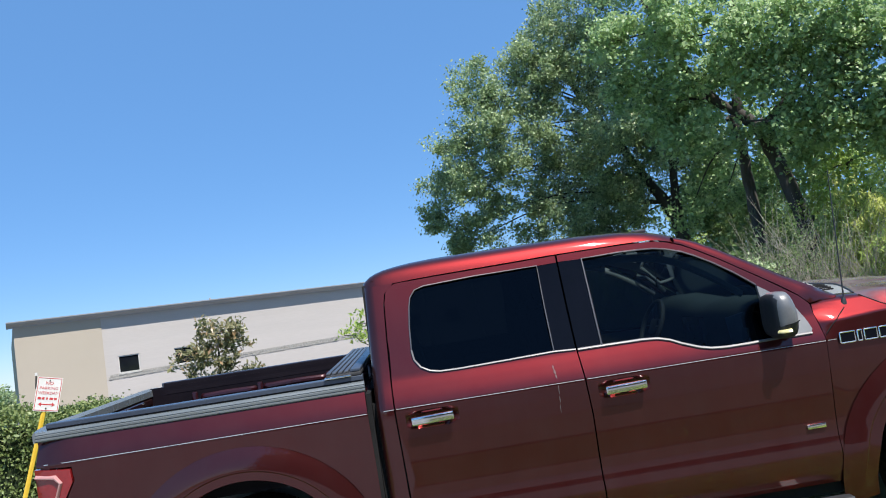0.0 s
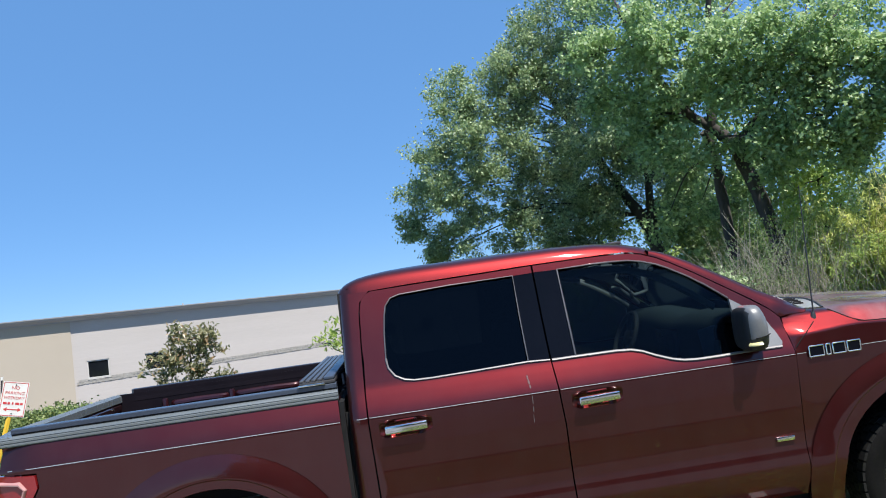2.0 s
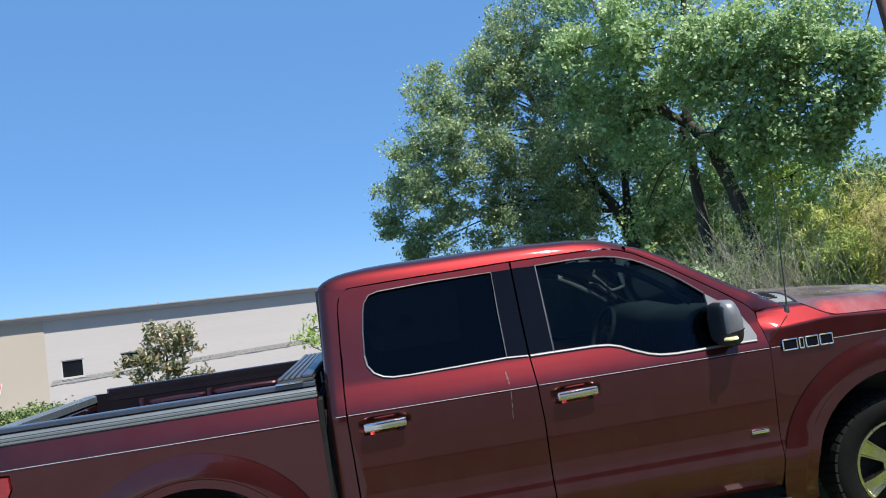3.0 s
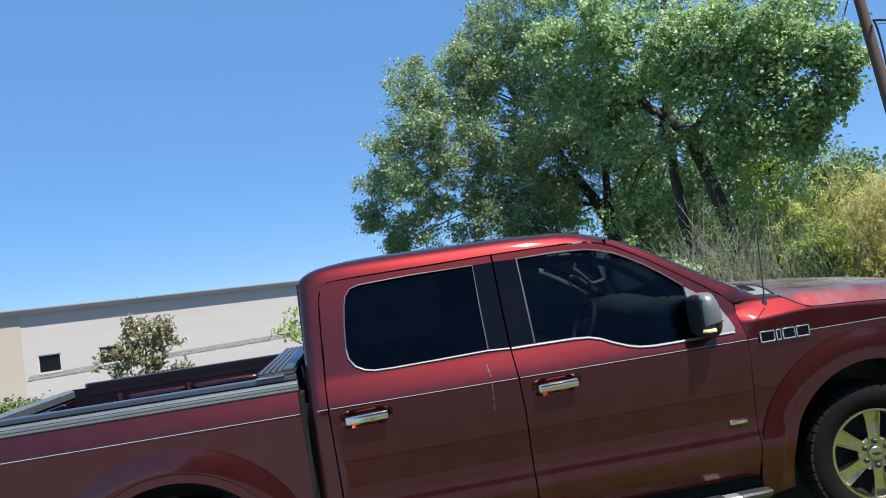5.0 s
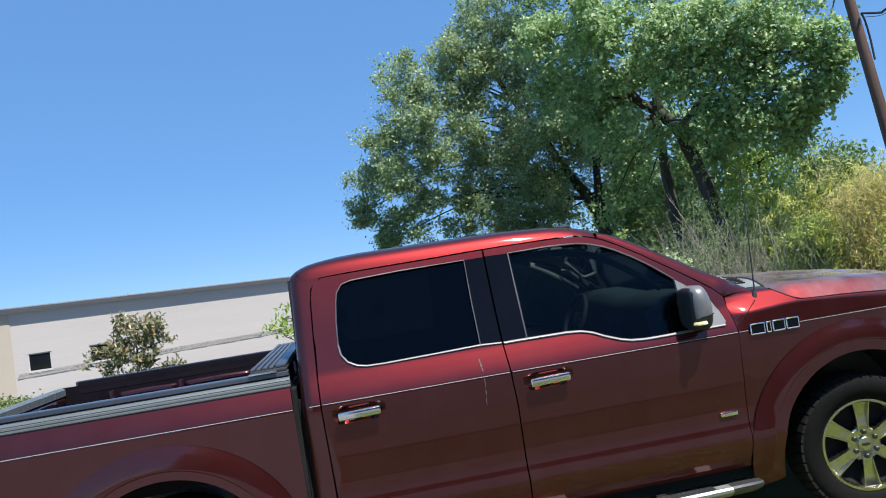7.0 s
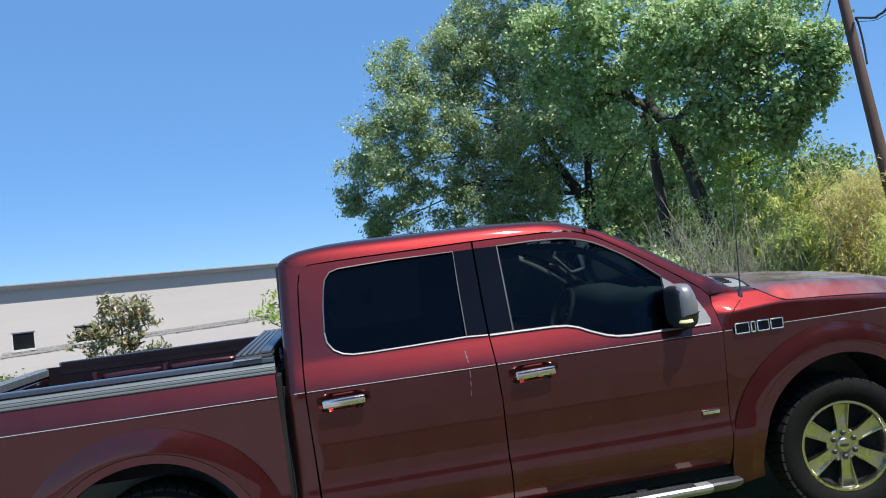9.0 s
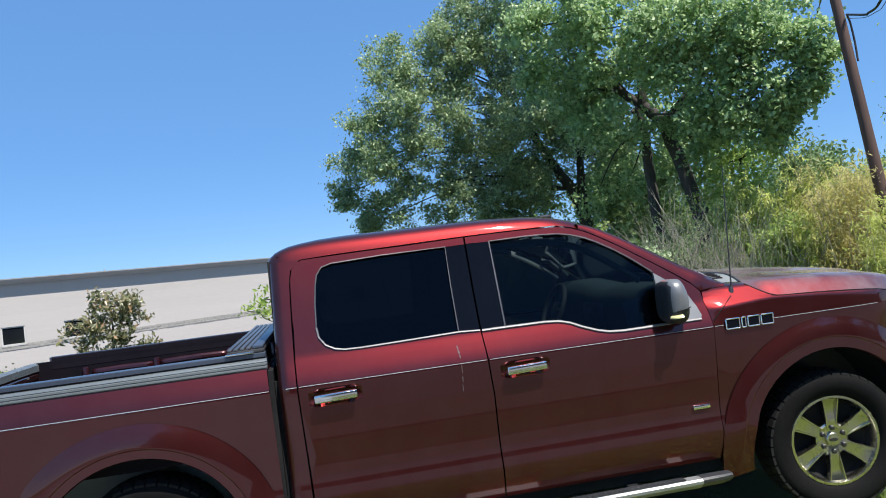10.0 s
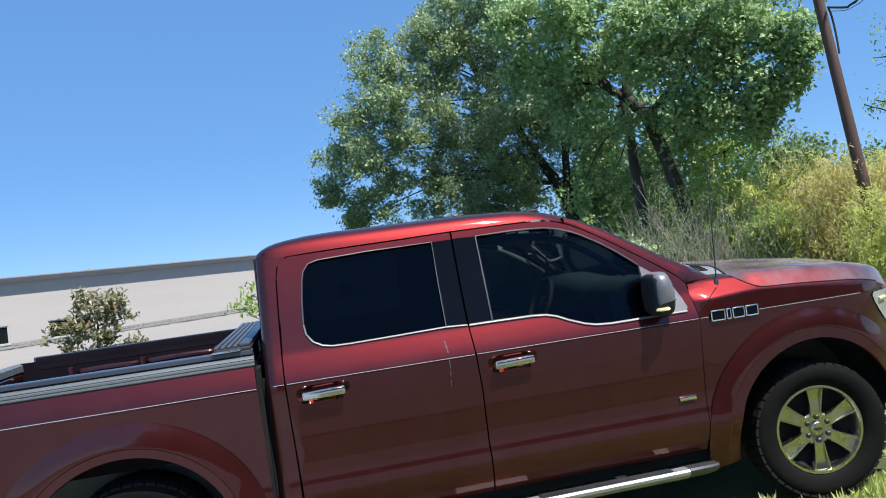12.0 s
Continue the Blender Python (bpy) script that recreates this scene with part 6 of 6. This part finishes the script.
part("post", post, YELLOW, sign, "yellow painted steel post")
stub = part("marker_stub", tube(bmesh.new(), [(-6.965, 4.60, 1.52), (-6.955, 4.61, 1.665)], 0.008, 6), ALLOY_DARK, sign, "thin grey rod beside the plate")
part("stub_cap", tube(bmesh.new(), [(-6.955, 4.61, 1.66), (-6.953, 4.611, 1.695)], 0.013, 8), SIGN_WHITE, stub, "white end cap")

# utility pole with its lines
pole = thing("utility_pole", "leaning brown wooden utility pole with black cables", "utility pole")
# pole and cable points are drawn in towards the camera to fit its view
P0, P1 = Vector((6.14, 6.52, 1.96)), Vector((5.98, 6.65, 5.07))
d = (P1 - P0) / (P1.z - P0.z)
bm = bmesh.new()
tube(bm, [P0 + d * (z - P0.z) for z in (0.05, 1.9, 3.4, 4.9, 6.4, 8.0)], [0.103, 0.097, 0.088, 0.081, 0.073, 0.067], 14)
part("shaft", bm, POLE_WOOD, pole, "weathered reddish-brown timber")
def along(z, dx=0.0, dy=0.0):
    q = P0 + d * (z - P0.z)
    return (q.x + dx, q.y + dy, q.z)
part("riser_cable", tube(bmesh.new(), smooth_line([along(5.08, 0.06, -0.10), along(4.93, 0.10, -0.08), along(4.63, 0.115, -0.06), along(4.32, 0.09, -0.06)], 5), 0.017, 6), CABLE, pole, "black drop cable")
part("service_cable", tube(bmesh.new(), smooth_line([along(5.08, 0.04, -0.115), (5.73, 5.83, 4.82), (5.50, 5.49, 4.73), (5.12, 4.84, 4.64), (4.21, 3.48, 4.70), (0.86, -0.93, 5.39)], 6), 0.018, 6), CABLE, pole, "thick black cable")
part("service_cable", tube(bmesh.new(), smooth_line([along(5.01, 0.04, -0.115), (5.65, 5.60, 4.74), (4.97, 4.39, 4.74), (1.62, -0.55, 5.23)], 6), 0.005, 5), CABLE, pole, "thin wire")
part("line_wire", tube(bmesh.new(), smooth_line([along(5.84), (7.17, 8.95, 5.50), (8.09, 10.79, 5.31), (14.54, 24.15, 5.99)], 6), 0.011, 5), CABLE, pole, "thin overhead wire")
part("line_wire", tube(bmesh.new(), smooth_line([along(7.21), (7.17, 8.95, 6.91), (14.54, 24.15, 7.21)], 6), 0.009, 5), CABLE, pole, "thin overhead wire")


# bamboo and dry brush along the fence line
def bamboo(name, label, category, cx, cy, r, h, canes, leaves, mat, leaf, seed, lean=0.15, cane_mat=CANE, group="brush beyond the verge", width=0.2, low=0.15, droop=0.9, thick=0.6):
    t = thing(name, label, category, group, m=Matrix.Translation((cx, cy, ground_z(cx, cy))))
    rg = np.random.default_rng(seed)
    g = bmesh.new()
    at = []
    for k in range(canes):
        a, q = rg.random() * 6.283, r * math.sqrt(rg.random())
        x0, y0 = q * math.cos(a), q * math.sin(a)
        hh = h * (0.55 + 0.5 * rg.random())
        lx, ly = lean * hh * rg.normal(), lean * hh * rg.normal()
        pts = [Vector((x0, y0, -0.05)), Vector((x0 + lx * 0.25, y0 + ly * 0.25, hh * 0.5)), Vector((x0 + lx, y0 + ly, hh))]
        tube(g, smooth_line(pts, 3), [q * thick for q in (0.012, 0.011, 0.010, 0.008, 0.007, 0.005, 0.003)], 4, caps=False)
        m = max(1, int(leaves * hh / h))
        # leaves sit along side sprays that leave the cane and droop
        ns = max(2, m // 16)
        st = low + (1 - low) * rg.random(ns) ** 0.8
        sa, sl = rg.random(ns) * 6.283, 0.16 + 0.26 * rg.random(ns)
        i = rg.integers(0, ns, m)
        w = rg.random(m)
        tt, reach = st[i], sl[i] * w
        px = x0 + lx * tt ** 2 + reach * np.cos(sa[i]) + rg.normal(size=m) * 0.03
        py = y0 + ly * tt ** 2 + reach * np.sin(sa[i]) + rg.normal(size=m) * 0.03
        at.append(np.stack([px, py, hh * tt + 0.10 * np.sin(w * 3.0) - 0.10 * w * w + rg.normal(size=m) * 0.03], 1))
    tagged(part("cane_stand", g, cane_mat, t, "thin upright canes"), kind="stuff")
    crown("foliage", rg, np.concatenate(at), leaf, mat, t, width=width, droop=droop, up=0.74)


BUSH = [  # x, y, radius, height
    (5.58, 9.96, 0.5, 2.46), (5.76, 9.36, 0.5, 2.69), (5.9, 8.75, 0.5, 2.97), (5.92, 8.29, 0.45, 2.64), (6.55, 8.57, 0.5, 2.68), (6.45, 7.88, 0.5, 2.76), (6.96, 7.98, 0.55, 2.83), (6.82, 7.33, 0.5, 2.66), (7.32, 7.43, 0.55, 2.65), (7.35, 6.86, 0.6, 2.6), (7.66, 6.58, 0.6, 2.46), (5.59, 7.6, 0.4, 1.95), (5.34, 8.01, 0.4, 1.94)]
for i, (x, y, r, h) in enumerate(BUSH):
    bamboo("bamboo_clump", "leafy yellow-green bamboo clump on the verge", "bamboo", x, y, r, h * 0.95, 28, 270, LEAF_BAMBOO if i % 4 else LEAF_YOUNG, 0.085, 50 + i, 0.10, width=0.26)
bamboo("bamboo_clump", "slender tall bamboo plume rising above the brush", "bamboo", 6.15, 8.25, 0.16, 3.49, 9, 240, LEAF_WOODS, 0.11, 66, 0.05)
for i, (x, y, r, h, c) in enumerate([(5.75, 7.0, 0.36, 2.45, 44), (6.15, 6.8, 0.36, 2.6, 44), (6.55, 6.7, 0.36, 2.4, 40), (7.1, 7.0, 0.5, 2.5, 40)]):
    bamboo("straw_clump", "yellowed dry reed clump on the verge", "reeds", x, y, r, h, c, 260, LEAF_STRAW, 0.062, 70 + i, 0.14, width=0.18)
for i, (x, y, r, h, c) in enumerate([(3.6, 8.7, 0.6, 2.1, 70), (4.5, 8.3, 0.6, 2.2, 75), (5.3, 7.8, 0.6, 2.0, 70), (4.1, 9.2, 0.6, 2.8, 40), (3.4, 9.6, 0.5, 2.0, 40)]):
    bamboo("dry_brush", "bare grey-brown brush with few dead leaves", "brush", x, y, r, h, int(c * 1.7), 30, LEAF_WOODS, 0.034, 80 + i, 0.26, BRUSHWOOD, width=0.4, thick=0.5)
for x, y, h in ((1.42, 9.05, 2.58), (2.42, 8.72, 2.32)):
    bamboo("sunlit_shrub", "yellow-green sunlit shrub beyond the verge", "shrub", x, y, 0.14, h, 8, 120, LEAF_YOUNG, 0.055, int(100 * x), 0.06, BARK, width=0.5, low=0.55, droop=0.1)
bamboo("climbing_shrub", "low white-flecked green shrub behind the truck", "shrub", 3.05, 8.4, 0.3, 1.62, 26, 110, LEAF_FICUS, 0.055, 95, 0.1, BARK, width=0.6, low=0.5, droop=0.1)

for x, y, r, hh in ((5.38, 5.75, 0.35, 1.80), (5.93, 5.30, 0.35, 1.95)):
    bamboo("bamboo_clump", "low bright green bamboo round the pole foot", "bamboo", x, y, r, hh, 26, 190, LEAF_BAMBOO, 0.075, int(90 * x), 0.12)

# understorey and woods behind
def woods(name, label, spots, leaf, per, n, seed, mat, spread=0.3):
    r = np.random.default_rng(seed)
    v, f = leaf_arrays(r, clumps(r, spots, per, n, spread, 0.35), leaf, 0.65, 0.1, 0.45)
    return tagged(new(name, raw_mesh(name, v, f, mat)), label, "woodland", kind="stuff")


rg = random.Random(9)
woods("understorey", "shady green undergrowth below the trees", [(rg.uniform(5.6, 13.5), rg.uniform(13.5, 18.5), rg.uniform(0.3, 4.0), rg.uniform(0.7, 1.2)) for _ in range(52)] + [(rg.uniform(2.2, 6.4), rg.uniform(9.9, 11.2), rg.uniform(0.3, 1.7), rg.uniform(0.45, 0.7)) for _ in range(26)], 0.10, 90, 18, 41, LEAF_WOODS, 0.22)
woods("far_woods", "sunlit trees far behind", [(x, 27 + 3 * math.sin(x), rg.uniform(0.5, 2.2), rg.uniform(0.9, 1.5)) for x in [5 + 0.62 * k for k in range(50)]], 0.26, 26, 14, 42, LEAF_WOODS)
woods("sunlit_shrubs", "shrubs between the trunks with sunlight put into their colour", [(3.75, 16.52, 3.51, 0.39), (4.21, 16.46, 3.58, 0.29), (5.65, 16.37, 3.36, 0.43), (6.06, 16.23, 2.96, 0.40), (6.62, 16.38, 3.36, 0.34), (6.83, 15.65, 2.91, 0.40), (4.96, 16.15, 2.79, 0.29)], 0.10, 130, 16, 44, LEAF_SUN_PAINTED, 0.12)
# trees out of view, their darkened leaves dim the reflections on the truck
woods("woods_across_road", "unseen line of trees across the road, darkened for reflections", [(-6 + 2.6 * k + rg.uniform(-.9, .9), -27 + rg.uniform(-2, 2), z + rg.uniform(-.9, .9), rg.uniform(2.1, 3.0)) for k in range(22) for z in (1.4, 4.6, 7.4)], 0.30, 24, 18, 43, LEAF_SHADE, 0.6)

# grass blades on the verge round the truck
rng = np.random.default_rng(77)
n = 130000
x = rng.uniform(-7.5, 5.5, n)
y = rng.uniform(-2.2, 4.6, n)
near = rng.random(n) < 0.5
x = np.where(near, 0.9 + 1.5 * rng.normal(size=n), x)
y = np.where(near, 0.2 + 0.9 * rng.normal(size=n), y)
# blades left out under the truck so that its shade looks darker
keep = (y > -2.28) & ((y > -1.58) | (x > -2.6 + 0.1 * y)) & ~((x > -0.27) & (x < 0.25) & (y > -0.03) & (y < 0.26)) & ~((x > -4.7) & (x < 0.8) & (y > 0.14) & (y < 1.9))
x, y = x[keep], y[keep]
at = np.stack([x, y, SLOPE * y - 0.005], 1)
v, f = leaf_arrays(rng, at, 0.058, 0.15, -1.8, 0.65, 0.4)
tagged(new("grass", raw_mesh("grass", v, f, GRASS)), "short sunlit green grass on the verge", "grass", kind="stuff")
